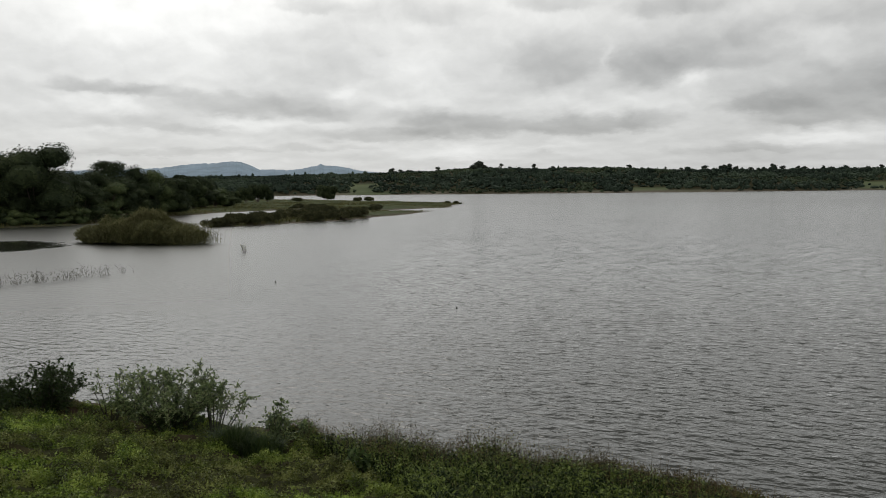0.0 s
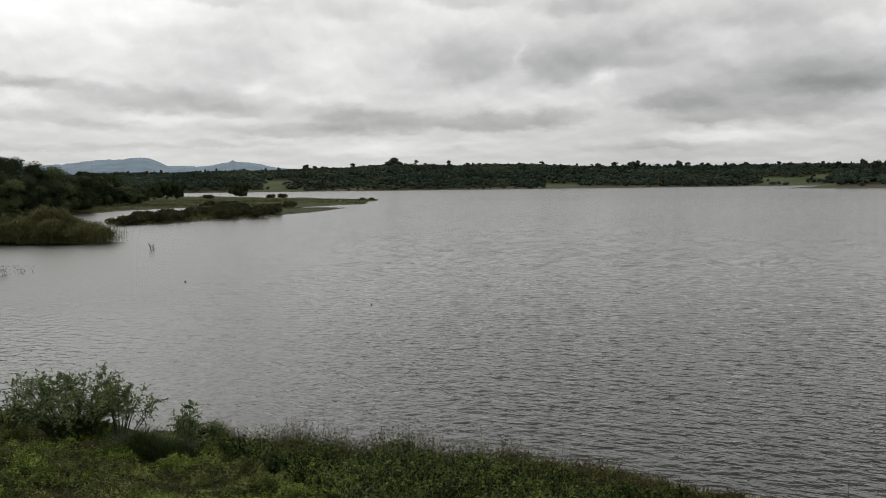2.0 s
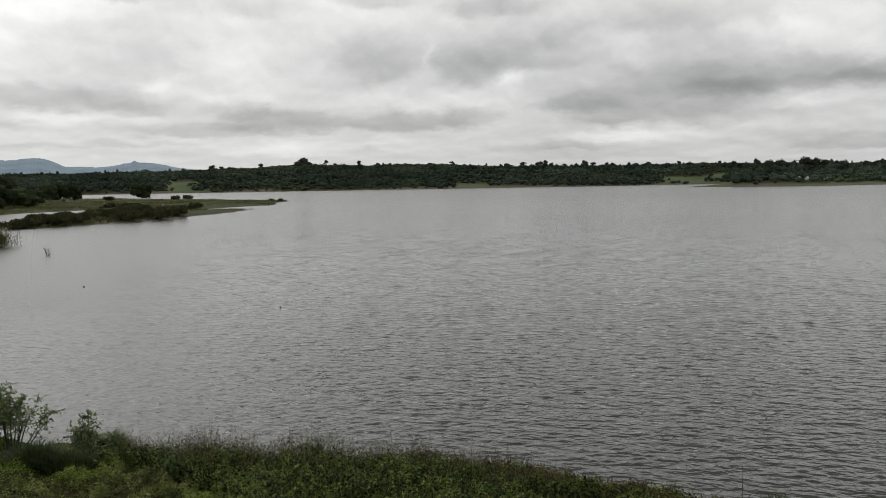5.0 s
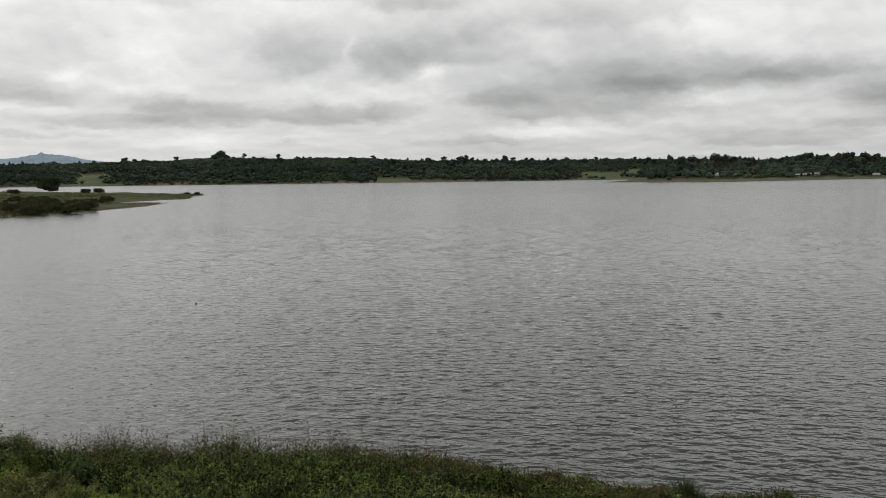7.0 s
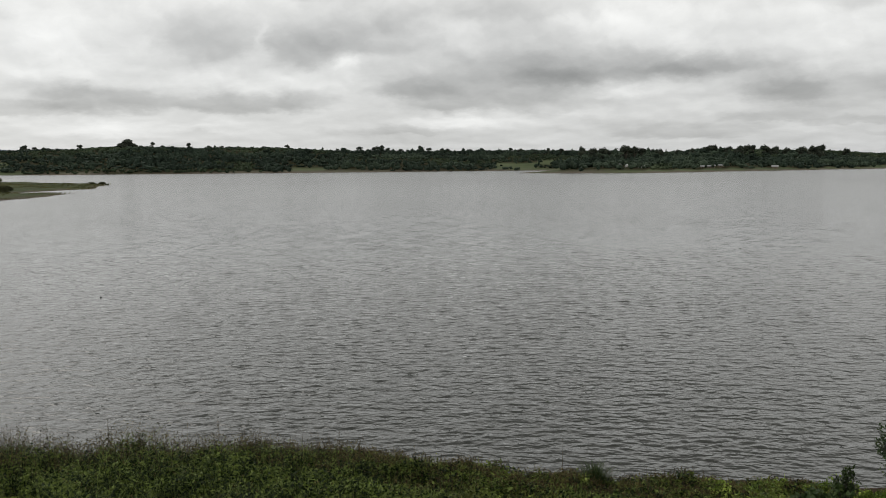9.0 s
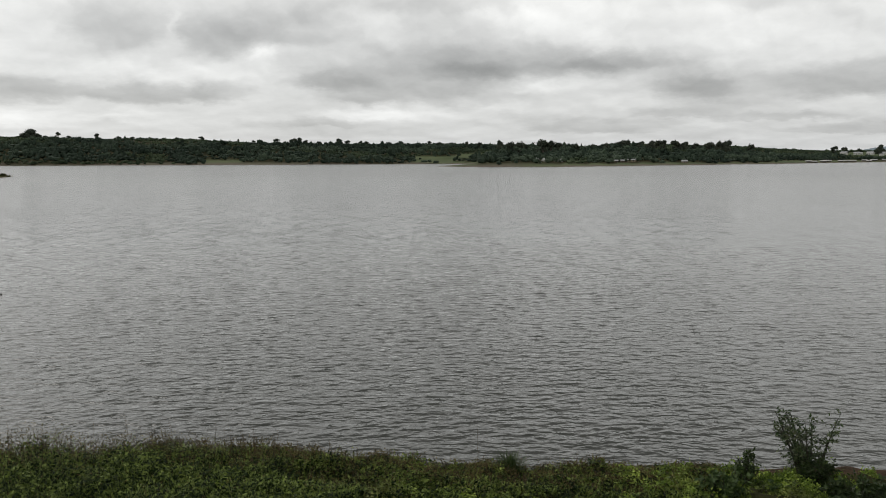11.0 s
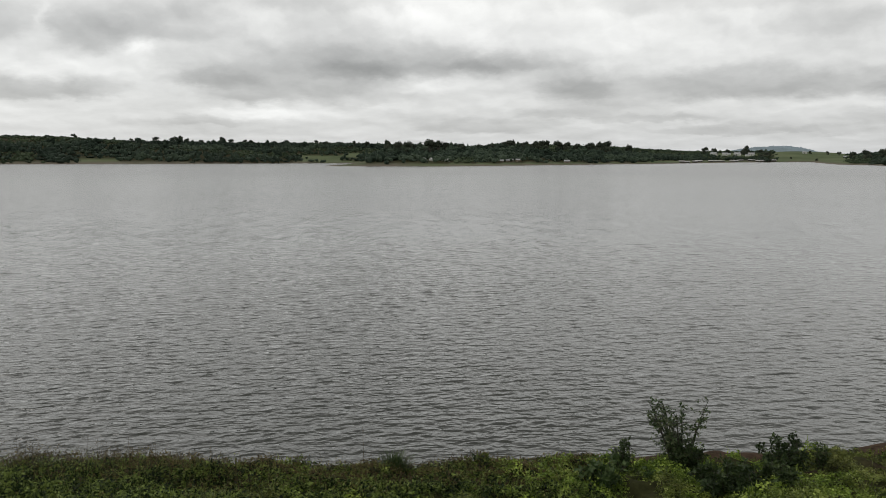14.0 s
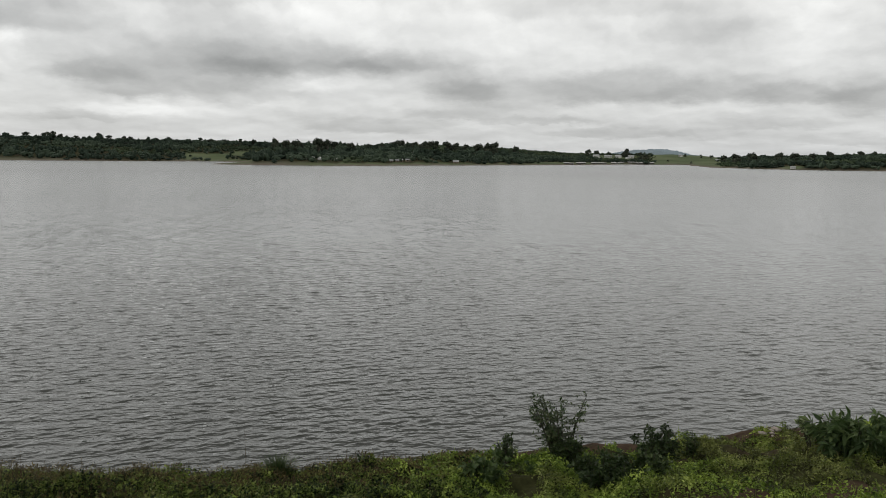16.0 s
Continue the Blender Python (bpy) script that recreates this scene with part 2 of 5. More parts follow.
def water_material():
    """Turbid grey lake water; short wind ripples over the modelled waves, calmer to the eye out on the open lake."""
    m, t, p = material("lake_water")
    p.inputs["Base Color"].default_value = (0.025, 0.027, 0.020, 1)
    p.inputs["IOR"].default_value = 1.333
    co = obj_pos(t)
    away = math_node(t, "DIVIDE", vec_length(t, co), 400.0)
    t.links.new(ramp(t, away, [(0.045, 0.70), (0.12, 0.84), (0.3, 1.0)]), p.inputs["Specular IOR Level"])
    # a sheltered lens of still water by the wooded shore
    rel = vec_node(t, "SUBTRACT", co, (-51.0, 94.5, 0.0))
    off = t.nodes.new("ShaderNodeCombineXYZ")
    t.links.new(vec_node(t, "DOT_PRODUCT", rel, (0.883 / 8.0, 0.469 / 8.0, 0.0)), off.inputs[0])
    t.links.new(vec_node(t, "DOT_PRODUCT", rel, (-0.469 / 12.0, 0.883 / 12.0, 0.0)), off.inputs[1])
    ragged = noise_node(t, vec_node(t, "MULTIPLY", co, (0.5, 0.16, 0.0)), 1.0, 4.0, 0.6)
    still = ramp(t, math_node(t, "MULTIPLY_ADD", ragged.outputs[0], 0.9, math_node(t, "SUBTRACT", vec_length(t, off.outputs[0]), 0.45)), [(0.75, 1.0), (0.95, 0.0)])
    rgh = ramp(t, away, [(0.03, 0.02), (0.12, 0.05), (0.3, 0.15), (0.8, 0.23)])
    # finely ruffled water under the wooded shore
    part_xy = t.nodes.new("ShaderNodeSeparateXYZ")
    t.links.new(co, part_xy.inputs[0])
    bearing = math_node(t, "ARCTAN2", part_xy.outputs[0], part_xy.outputs[1])
    lee = math_node(t, "MULTIPLY", ramp(t, math_node(t, "MULTIPLY", bearing, -1.0), [(0.05, 0.0), (0.26, 1.0)]), ramp(t, away, [(0.065, 0.0), (0.12, 1.0)]))
    rgh = mix_col(t, lee, rgh, (0.28, 0.28, 0.28))
    t.links.new(mix_col(t, still, rgh, (0.08, 0.08, 0.08)), p.inputs["Roughness"])
    c, s = math.cos(radians(WIND)), math.sin(radians(WIND))
    uv = t.nodes.new("ShaderNodeCombineXYZ")
    t.links.new(math_node(t, "MULTIPLY", vec_node(t, "DOT_PRODUCT", co, (c, -s, 0.0)), 0.60), uv.inputs[0])
    t.links.new(vec_node(t, "DOT_PRODUCT", co, (s, c, 0.0)), uv.inputs[1])
    fine = noise_node(t, uv.outputs[0], 6.0, 2.0, 0.55)
    short = noise_node(t, uv.outputs[0], 2.4, 2.0, 0.5)
    gust = noise_node(t, co, 0.03, 3.0, 0.5)
    h = math_node(t, "ADD", math_node(t, "MULTIPLY", fine.outputs[0], 0.25), math_node(t, "MULTIPLY", short.outputs[0], 0.80))
    h = math_node(t, "MULTIPLY", h, ramp(t, away, [(0.04, 1.0), (0.10, 0.7), (0.2, 0.36), (0.4, 0.16), (1.0, 0.08)]))
    h = math_node(t, "MULTIPLY", h, math_node(t, "SUBTRACT", 1.0, math_node(t, "MULTIPLY", still, 0.9)))
    h = math_node(t, "MULTIPLY", h, ramp(t, math_node(t, "ADD", bearing, 0.5), [(0.08, 1.15), (0.43, 1.15), (0.71, 1.05)]))
    h = math_node(t, "MULTIPLY", h, math_node(t, "MULTIPLY_ADD", lee, -0.4, 1.0))
    h = math_node(t, "MULTIPLY", h, ramp(t, gust.outputs[0], [(0.3, 0.85), (0.7, 1.15)]))
    bp = node(t, "ShaderNodeBump", Strength=1.0, Distance=0.13)
    t.links.new(h, bp.inputs["Height"])
    t.links.new(bp.outputs[0], p.inputs["Normal"])
    return m


M_GROUND = ground_material()
M_WATER = water_material()
M_BARK = rough_material("grey_brown_bark", (0.045, 0.035, 0.028), (0.14, 0.115, 0.09), 6.0)
M_STEM = rough_material("green_brown_stem", (0.022, 0.020, 0.012), (0.055, 0.050, 0.028), 20.0)
M_DARKWOOD = leaf_material("dark_tree_leaf", (0.010, 0.016, 0.008), (0.028, 0.041, 0.018), (0.085, 0.105, 0.045), 0.08, 0.8, 0.42, None, 0.22, 0.9)
M_MIDWOOD = leaf_material("mid_tree_leaf", (0.026, 0.042, 0.015), (0.070, 0.098, 0.036), (0.15, 0.18, 0.075), 0.15, 0.6, 0.25)
# Distance haze is mixed into this leaf colour as a blue-green lift.
M_FARWOOD = leaf_material("hazed_wood_leaf", (0.017, 0.028, 0.019), (0.030, 0.046, 0.031), (0.056, 0.078, 0.050), 0.0, 0.9, 0.011, None, 0.12, 2.5)
M_FARSCRUB = leaf_material("far_scrub_leaf", (0.026, 0.040, 0.022), (0.044, 0.063, 0.033), (0.072, 0.094, 0.050), 0.0, 0.9, 0.02, None, 0.14, 2.0)
M_RIDGE = leaf_material("ridge_tree_leaf", (0.022, 0.029, 0.022), (0.046, 0.055, 0.040), (0.09, 0.10, 0.065), 0.05, 0.9, 0.2, None, 0.5, 0.6)
M_REED = leaf_material("reed_blade", (0.045, 0.050, 0.020), (0.12, 0.125, 0.052), (0.24, 0.225, 0.11), 0.2, 0.8, 0.2)
M_DRYREED = leaf_material("drowned_reed_stalk", (0.030, 0.030, 0.022), (0.065, 0.062, 0.045), (0.12, 0.11, 0.08), 0.1, 0.8, 0.5)
M_MARSH = leaf_material("marsh_grass_blade", (0.036, 0.042, 0.015), (0.095, 0.098, 0.034), (0.20, 0.180, 0.080), 0.25, 0.8, 0.06, None, 0.4, 1.2)
M_MARSHSHRUB = leaf_material("olive_marsh_shrub_leaf", (0.018, 0.022, 0.010), (0.050, 0.054, 0.024), (0.125, 0.120, 0.058), 0.1, 0.8, 0.5, None, 0.3, 0.8)
# Strong patch tone paints lit cushions and shaded gaps into the lawn's colour.
M_LAWN = leaf_material("creeping_lawn_leaf", (0.024, 0.042, 0.008), (0.134, 0.208, 0.025), (0.37, 0.47, 0.085), 0.16, 0.55, 2.5, None, 0.36, 2.0, 0.15,
                       ((0.032, 0.032, 0.011), (0.100, 0.118, 0.030), (0.27, 0.29, 0.088)))
# Near-black and pale stops paint shaded depth and sparse highlights into the blades.
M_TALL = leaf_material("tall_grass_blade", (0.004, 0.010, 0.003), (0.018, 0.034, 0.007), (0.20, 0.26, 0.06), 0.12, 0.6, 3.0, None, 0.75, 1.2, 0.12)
M_TOP = leaf_material("seeding_grass_top", (0.026, 0.021, 0.009), (0.078, 0.062, 0.025), (0.21, 0.17, 0.072), 0.25, 0.8, 1.0, None, 0.7, 0.7)
M_SEED = leaf_material("brown_seed_head", (0.028, 0.020, 0.012), (0.065, 0.046, 0.026), (0.13, 0.10, 0.06), 0.15, 0.8, 1.0)
# The palest stops paint sky glints of glossy leaves into the colour.
M_SHRUB = leaf_material("glinting_shrub_leaf", (0.030, 0.052, 0.018), (0.13, 0.19, 0.062), (0.38, 0.43, 0.20), 0.4, 0.4, 1.2, (0.45, 0.44, 0.31), 0.7, 0.5, 0.5)
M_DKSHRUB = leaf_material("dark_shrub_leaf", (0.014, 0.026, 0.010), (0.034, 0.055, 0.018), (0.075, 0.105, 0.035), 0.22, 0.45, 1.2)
M_FEATHER = leaf_material("feathery_shrub_leaf", (0.018, 0.036, 0.012), (0.052, 0.088, 0.028), (0.17, 0.19, 0.10), 0.3, 0.45, 1.2, (0.24, 0.24, 0.15), 0.6, 0.5, 0.3)
M_BROAD = leaf_material("broad_leaf", (0.024, 0.046, 0.015), (0.060, 0.098, 0.030), (0.15, 0.20, 0.075), 0.3, 0.6, 1.0, None, 0.55, 0.55, 0.25)


# ---------------------------------------------------------------- geometry helpers
def polar(az, r):
    return r * math.sin(radians(az)), r * math.cos(radians(az))


def bank_spot(az, r):
    """A spot on the near bank: bearing and distance from the place on the camera's arc that faces it."""
    turn = radians(float(np.interp(az, (-28, -10, 0, 20, 35, 50, 70), (0, 5, 8, 15, 29, 35, 43))))
    x, y = polar(az, r)
    return x + 0.336 * math.sin(turn), y + 0.336 * (math.cos(turn) - 1)


def value_noise(x, y, seed=0):
    """Smooth noise between -1 and 1 on numpy arrays."""
    xi, yi = np.floor(x).astype(np.int64), np.floor(y).astype(np.int64)
    fx, fy = x - xi, y - yi
    fx, fy = fx * fx * (3 - 2 * fx), fy * fy * (3 - 2 * fy)

    def h(i, j):
        n = (i * 374761393 + j * 668265263 + seed * 1442695041) & 0x7FFFFFFF
        n = ((n ^ (n >> 13)) * 1274126177) & 0x7FFFFFFF
        return ((n ^ (n >> 16)) & 0xFFFF) / 32767.5 - 1
    a, b, c, d = h(xi, yi), h(xi + 1, yi), h(xi, yi + 1), h(xi + 1, yi + 1)
    return (a * (1 - fx) + b * fx) * (1 - fy) + (c * (1 - fx) + d * fx) * fy


def fbm(x, y, octaves=4, seed=0):
    s, amp = 0, 1.0
    for k in range(octaves):
        s = s + amp * value_noise(x * 2 ** k, y * 2 ** k, seed + k)
        amp *= 0.5
    return s


def inside_distance(px, py, poly):
    """Signed distance to a closed outline, positive inside."""
    best = np.full(px.shape, 1e18)
    inside = np.zeros(px.shape, bool)
    n = len(poly)
    for i in range(n):
        (x0, y0), (x1, y1) = poly[i], poly[(i + 1) % n]
        dx, dy = x1 - x0, y1 - y0
        k = np.clip(((px - x0) * dx + (py - y0) * dy) / (dx * dx + dy * dy), 0, 1)
        best = np.minimum(best, (px - x0 - k * dx) ** 2 + (py - y0 - k * dy) ** 2)
        if y0 != y1:
            inside ^= ((y0 > py) != (y1 > py)) & (px < dx * (py - y0) / dy + x0)
    return np.where(inside, 1, -1) * np.sqrt(best)


def smooth(x, a, b):
    k = np.clip((x - a) / (b - a), 0, 1)
    return k * k * (3 - 2 * k)


# Outlines of the land, in metres.
BANK = [(-90, 58), (-40, 36), (-20, 27), (-12.8, 23.6), (-10.5, 23.3), (-8.6, 22.4), (-7.0, 21.8), (-5.2, 20.8), (-3.5, 19.6), (-1.6, 18.1), (0.6, 17.2), (2.8, 16.7), (5.0, 15.9),
        (7.0, 14.1), (9.3, 12.4), (11.6, 11.2), (13.6, 10.2), (15.7, 8.8), (18.0, 7.6), (22, 5.9), (40, -3), (90, -30), (90, -200), (-200, -200), (-200, 60)]
BANK = [bank_spot(math.degrees(math.atan2(x, y)), math.hypot(x, y)) if y > 5 and x > -15 else (x, y) for x, y in BANK]
WEST = [(-500, 60), (-77, 145), (-67, 151), (-66, 200), (-61, 232), (-44, 262), (-33, 196), (-35.5, 172), (-38.5, 154), (-39.5, 148), (-36.3, 141),
        (-31, 146.7), (-24.6, 154.6), (-16.6, 169.4), (-11, 192.7), (-2.2, 223), (-14, 224), (-15, 240), (0, 262), (7.4, 324), (-23, 403), (-73, 482),
        (-111, 537), (-300, 800), (-900, 900), (-900, 60)]
FAR = [polar(a, r) for a, r in ((-75, 2600), (-28, 1400), (-18, 1000), (-12, 930), (-5, 900), (4, 850), (15, 835), (24, 850), (29, 900), (31, 800), (29, 640), (28.2, 600),
                                (30, 575), (36.7, 567), (44, 680), (52, 900), (56, 1150), (60, 1230), (60.5, 1000), (61.5, 800), (63, 755),
                                (66.4, 690), (71, 690), (80, 640), (95, 520), (120, 900), (120, 4900), (60, 9000), (0, 9000), (-60, 9000))]
# Crest of the far land: azimuth, elevation seen from the dam.
CREST = ((-40, 0.95), (-12, 0.95), (-6, 1.02), (-3.5, 1.12), (-0.5, 1.18), (1.0, 1.33), (5, 1.35), (6.4, 1.26), (9, 1.32), (12, 1.29), (14, 1.17), (17, 1.07), (20, 1.02), (24, 0.96), (28, 0.98), (31, 0.96),
         (34, 0.93), (38, 0.78), (42, 0.90), (45, 0.83), (48, 0.74), (50, 0.60), (53, 0.44), (56, 0.40), (59, 0.40), (61, 0.33), (62.5, 0.26), (64, 0.38), (68, 0.42), (71, 0.50), (90, 0.5))
WOOD_TALL = 2.9
HILL_AZ = [a for a, e in CREST]


def rise(f):
    """Share of the hill's height at f metres inland."""
    k = np.clip((f - 12) / 420, 0, 1)
    return 0.45 * k * k * (3 - 2 * k) + 0.55 * k * (2 - k)


def crest_heights():
    """Height of the hill at each azimuth, so that its wood just reaches the crest's elevation."""
    heights = []
    for a, e in CREST:
        r = np.arange(620.0, 1750.0, 10.0)
        f = inside_distance(r * math.sin(radians(a)), r * math.cos(radians(a)), FAR)
        s = rise(f)
        need = 4.6 + r * math.tan(radians(e)) - WOOD_TALL * (0.1 if 57.7 < a < 62.4 else 1.0)
        heights.append(float(np.min(np.where(s > 0.3, need / np.maximum(s, 0.01), 1e9))))
    return [min(h, 60.0) for h in heights]


HILL_Z = crest_heights()


def land(x, y):
    """Height of the ground, and the distance inland on the bank, the west shore and the far shore."""
    wob = 0.25 * fbm(x * 0.9, y * 0.9, 3, 3)
    b = inside_distance(x, y, BANK) + wob
    w = inside_distance(x, y, WEST) + 1.5 * fbm(x * 0.11, y * 0.11, 3, 5)
    f = inside_distance(x, y, FAR) + 4.0 * fbm(x * 0.02, y * 0.02, 3, 9)
    bp = np.maximum(b, 0)
    zb = 0.22 * (1 - np.exp(-bp / 0.35)) + 0.10 * bp + 0.012 * bp ** 2
    zb = np.where(zb > 3.4, 3.4 + 1.05 * np.tanh((zb - 3.4) / 1.05), zb) + (0.13 * fbm(x * 1.25, y * 1.25, 3, 7) + 0.05 * fbm(x * 3.1, y * 3.1, 2, 8)) * smooth(bp, 0.1, 1.0)
    wp = np.maximum(w, 0)
    wooded = smooth(-x - 0.16 * y, 35, 70)
    zw = 0.45 * (1 - np.exp(-wp / 3)) + wooded * 1.2 * smooth(wp, 4, 60) + 0.10 * fbm(x * 0.12, y * 0.12, 3, 11) * smooth(wp, 1, 5)
    fp = np.maximum(f, 0)
    hill = np.interp(np.degrees(np.arctan2(x, y)), HILL_AZ, HILL_Z)
    shelf = np.interp(np.degrees(np.arctan2(x, y)), (-18, -12, -3, 1, 28, 31, 46, 52), (0, 0.8, 0.8, 0.2, 0.2, 0.6, 0.5, 0.4)) * smooth(fp, 2, 55)
    zf = 1.0 * (1 - np.exp(-fp / 8)) + shelf + hill * rise(fp) + 1.0 * fbm(x * 0.006, y * 0.006, 4, 13) * smooth(fp, 60, 260)
    zf = zf - 30 * smooth(fp, 900, 2500)
    z = np.maximum(np.maximum(zb * (b > 0), zw * (w > 0)), zf * (f > 0))
    under = np.minimum(np.minimum(np.maximum(-b, 0), np.maximum(-w, 0)), np.maximum(-f, 0))
    z = np.where((b > 0) | (w > 0) | (f > 0), z, -np.minimum(0.16 * under, 4.0))
    return z, b, w, f


def land_z(x, y):
    return float(land(np.array([float(x)]), np.array([float(y)]))[0][0])


def mesh_of(name, verts, tris, mat, shade=False):
    """A mesh of triangles from numpy arrays."""
    me = bpy.data.meshes.new(name)
    v, f = np.asarray(verts, np.float32), np.asarray(tris, np.int32)
    me.vertices.add(len(v))
    me.vertices.foreach_set("co", v.ravel())
    me.loops.add(f.size)
    me.loops.foreach_set("vertex_index", f.ravel())
    me.polygons.add(len(f))
    me.polygons.foreach_set("loop_start", np.arange(0, f.size, 3, dtype=np.int32))
    me.polygons.foreach_set("use_smooth", np.full(len(f), shade))
    me.update(calc_edges=True)
    me.materials.append(mat)
    return me


def join(pieces):
    """Several (vertices, triangles) as one."""
    vs, fs, k = [], [], 0
    for v, f in pieces:
        if len(v):
            vs.append(v)
            fs.append(np.asarray(f) + k)
            k += len(v)
    return np.concatenate(vs), np.concatenate(fs)


def part(name, geo, mat, parent, label="", shade=False):
    ob = new(name, mesh_of(name, *geo, mat, shade))
    ob.parent = parent
    return tagged(ob, label)


def unit(v):
    return v / np.maximum(np.linalg.norm(v, axis=-1, keepdims=True), 1e-9)


def leaves(c, d, n, length, width, lift=0.12):
    """Folded pointed leaves: at c, along d, facing n."""
    d = unit(d)
    s = unit(np.cross(d, n))
    n = np.cross(s, d)
    length, width = np.broadcast_to(length, len(c))[:, None], np.broadcast_to(width, len(c))[:, None]
    mid = c + d * length * 0.45
    v = np.stack([c, mid + s * width / 2 + n * width * lift, c + d * length - n * length * 0.1, mid - s * width / 2 + n * width * lift], 1)
    i = np.arange(len(c))[:, None] * 4
    return v.reshape(-1, 3), np.concatenate([i + [0, 1, 2], i + [0, 2, 3]])


def blades(b, height, lean, width, bend=0.5):
    """Grass blades from b that lean over by the vectors lean (in heights)."""
    n = len(b)
    height, width = np.broadcast_to(height, n)[:, None], np.broadcast_to(width, n)[:, None]
    lean = np.concatenate([lean, np.zeros((n, 1))], 1)
    side = unit(np.stack([-lean[:, 1], lean[:, 0], np.zeros(n)], 1) + 1e-6)
    up = np.array([0, 0, 1.0])
    m = b + (up * 0.62 + lean * 0.3) * height
    t = b + (up * (1 - 0.12 * bend) + lean * (0.6 + bend)) * height
    v = np.stack([b - side * width / 2, b + side * width / 2, m + side * width * 0.42, m - side * width * 0.42, t], 1)
    i = np.arange(n)[:, None] * 5
    return v.reshape(-1, 3), np.concatenate([i + [0, 1, 2], i + [0, 2, 3], i + [3, 2, 4]])


def tube(points, radii, sides=6):
    pts, n = np.asarray(points, float), len(points)
    ring = np.linspace(0, 2 * np.pi, sides, endpoint=False)
    vs = []
    for k in range(n):
        d = unit(pts[min(k + 1, n - 1)] - pts[max(k - 1, 0)])
        a = unit(np.cross(d, [0.31, 0.93, 0.2]))
        b = np.cross(d, a)
        vs.append(pts[k] + radii[k] * (np.cos(ring)[:, None] * a + np.sin(ring)[:, None] * b))
    v = np.concatenate(vs + [pts[-1:]])
    f = []
    for k in range(n - 1):
        for j in range(sides):
            p, q = k * sides + j, k * sides + (j + 1) % sides
            f += [(p, q, q + sides), (p, q + sides, p + sides)]
    f += [((n - 1) * sides + j, (n - 1) * sides + (j + 1) % sides, n * sides) for j in range(sides)]
    return v, np.array(f)


def ico(sub):
    bm = bmesh.new()
    bmesh.ops.create_icosphere(bm, subdivisions=sub, radius=1)
    v = np.array([p.co for p in bm.verts])
    f = np.array([[p.index for p in q.verts] for q in bm.faces])
    bm.free()
    return v, f


ICO1, ICO2 = ico(1), ico(2)


def lump(rng, centre, size, shape=ICO2, rough=0.25):
    """An uneven mass."""
    v, f = shape
    k = 1 + rough * (rng.random(len(v)) - 0.5) * 1.6
    return v * k[:, None] * size + centre, f


def sphere_dirs(rng, n, low=-0.5):
    z = rng.uniform(low, 1, n)
    a = rng.uniform(0, 2 * np.pi, n)
    s = np.sqrt(1 - z * z)
    return np.stack([s * np.cos(a), s * np.sin(a), z], 1)


# Open ground: azimuth from, to; distance inland from, to.
FIELDS = ((-6.4, -4.5, 0, 170), (-16, -3, 0, 20), (-3, 30, 0, 9), (12.8, 15.0, 0, 62), (15, 16.6, 0, 30), (16.4, 18.0, 0, 22), (26.5, 29.4, 16, 105), (29.3, 30.6, 60, 110), (28, 46, 0, 24), (46, 50, 0, 20), (50, 57, 0, 40), (53.9, 56.9, 150, 345), (57.6, 62.3, 0, 700),
          (62, 75, 0, 8), (65.8, 67.0, 0, 40), (13.5, 24.5, 395, 900), (4.2, 5.9, 400, 900), (29, 33, 330, 420), (29.6, 31.4, 90, 150), (37.2, 39.5, 300, 380))


def open_ground(az, f):
    hit = np.zeros(len(az), bool)
    for a0, a1, f0, f1 in FIELDS:
        hit |= (az > a0) & (az < a1) & (f > f0) & (f < f1)
    return hit


# ---------------------------------------------------------------- ground, water, distance
def build_ground():
    az = np.concatenate([np.arange(-36, 80.01, 0.3), np.arange(84, 324, 6.0)])
    rings = np.concatenate([np.arange(0.6, 9, 0.7), np.arange(9, 30, 0.16), 30 * 1.042 ** np.arange(0, 124)])
    a, r = np.meshgrid(np.radians(az), rings)
    x, y = (r * np.sin(a)).ravel(), (r * np.cos(a)).ravel()
    z, b, w, f = land(x, y)
    na, nr = len(az), len(rings)
    i = np.arange(nr - 1)[:, None] * na
    j = np.arange(na)
    p, q = (i + j).ravel(), (i + (j + 1) % na).ravel()
    tris = np.concatenate([np.stack([p, p + na, q + na], 1), np.stack([p, q + na, q], 1)])
    v = np.concatenate([np.stack([x, y, z], 1), [[0, 0, z[0]]]])
    fan = np.stack([np.arange(na), (np.arange(na) + 1) % na, np.full(na, na * nr)], 1)
    me = mesh_of("ground", v, np.concatenate([tris, fan]), M_GROUND, True)
    mud = np.maximum.reduce([(b > -6) * smooth(z, 0.10, 0.02), (w > -20) * smooth(z, 0.3, 0.15), (f > -60) * smooth(f, 15, 5)])
    near_az = np.degrees(np.arctan2(x, y))
    mead = np.maximum((w > 0) * 0.8, ((f > 0) & open_ground(near_az, f)) * 1.0)
    for name, vals in (("mud", mud), ("meadow", mead), ("lip", np.maximum((b > -6) * smooth(b, 1.6, 0.5), (b > 0.5) * smooth(np.abs(0.54 * x + 0.84 * y - 10.55), 0.6, 0.3) * smooth(x, 10.4, 11.8)))):
        at = me.attributes.new(name, "FLOAT", "POINT")
        at.data.foreach_set("value", np.append(vals, 0).astype(np.float32))
    tagged(new("ground", me), "grassy dam bank, lake bed and hilly shores", "ground", kind="structure")


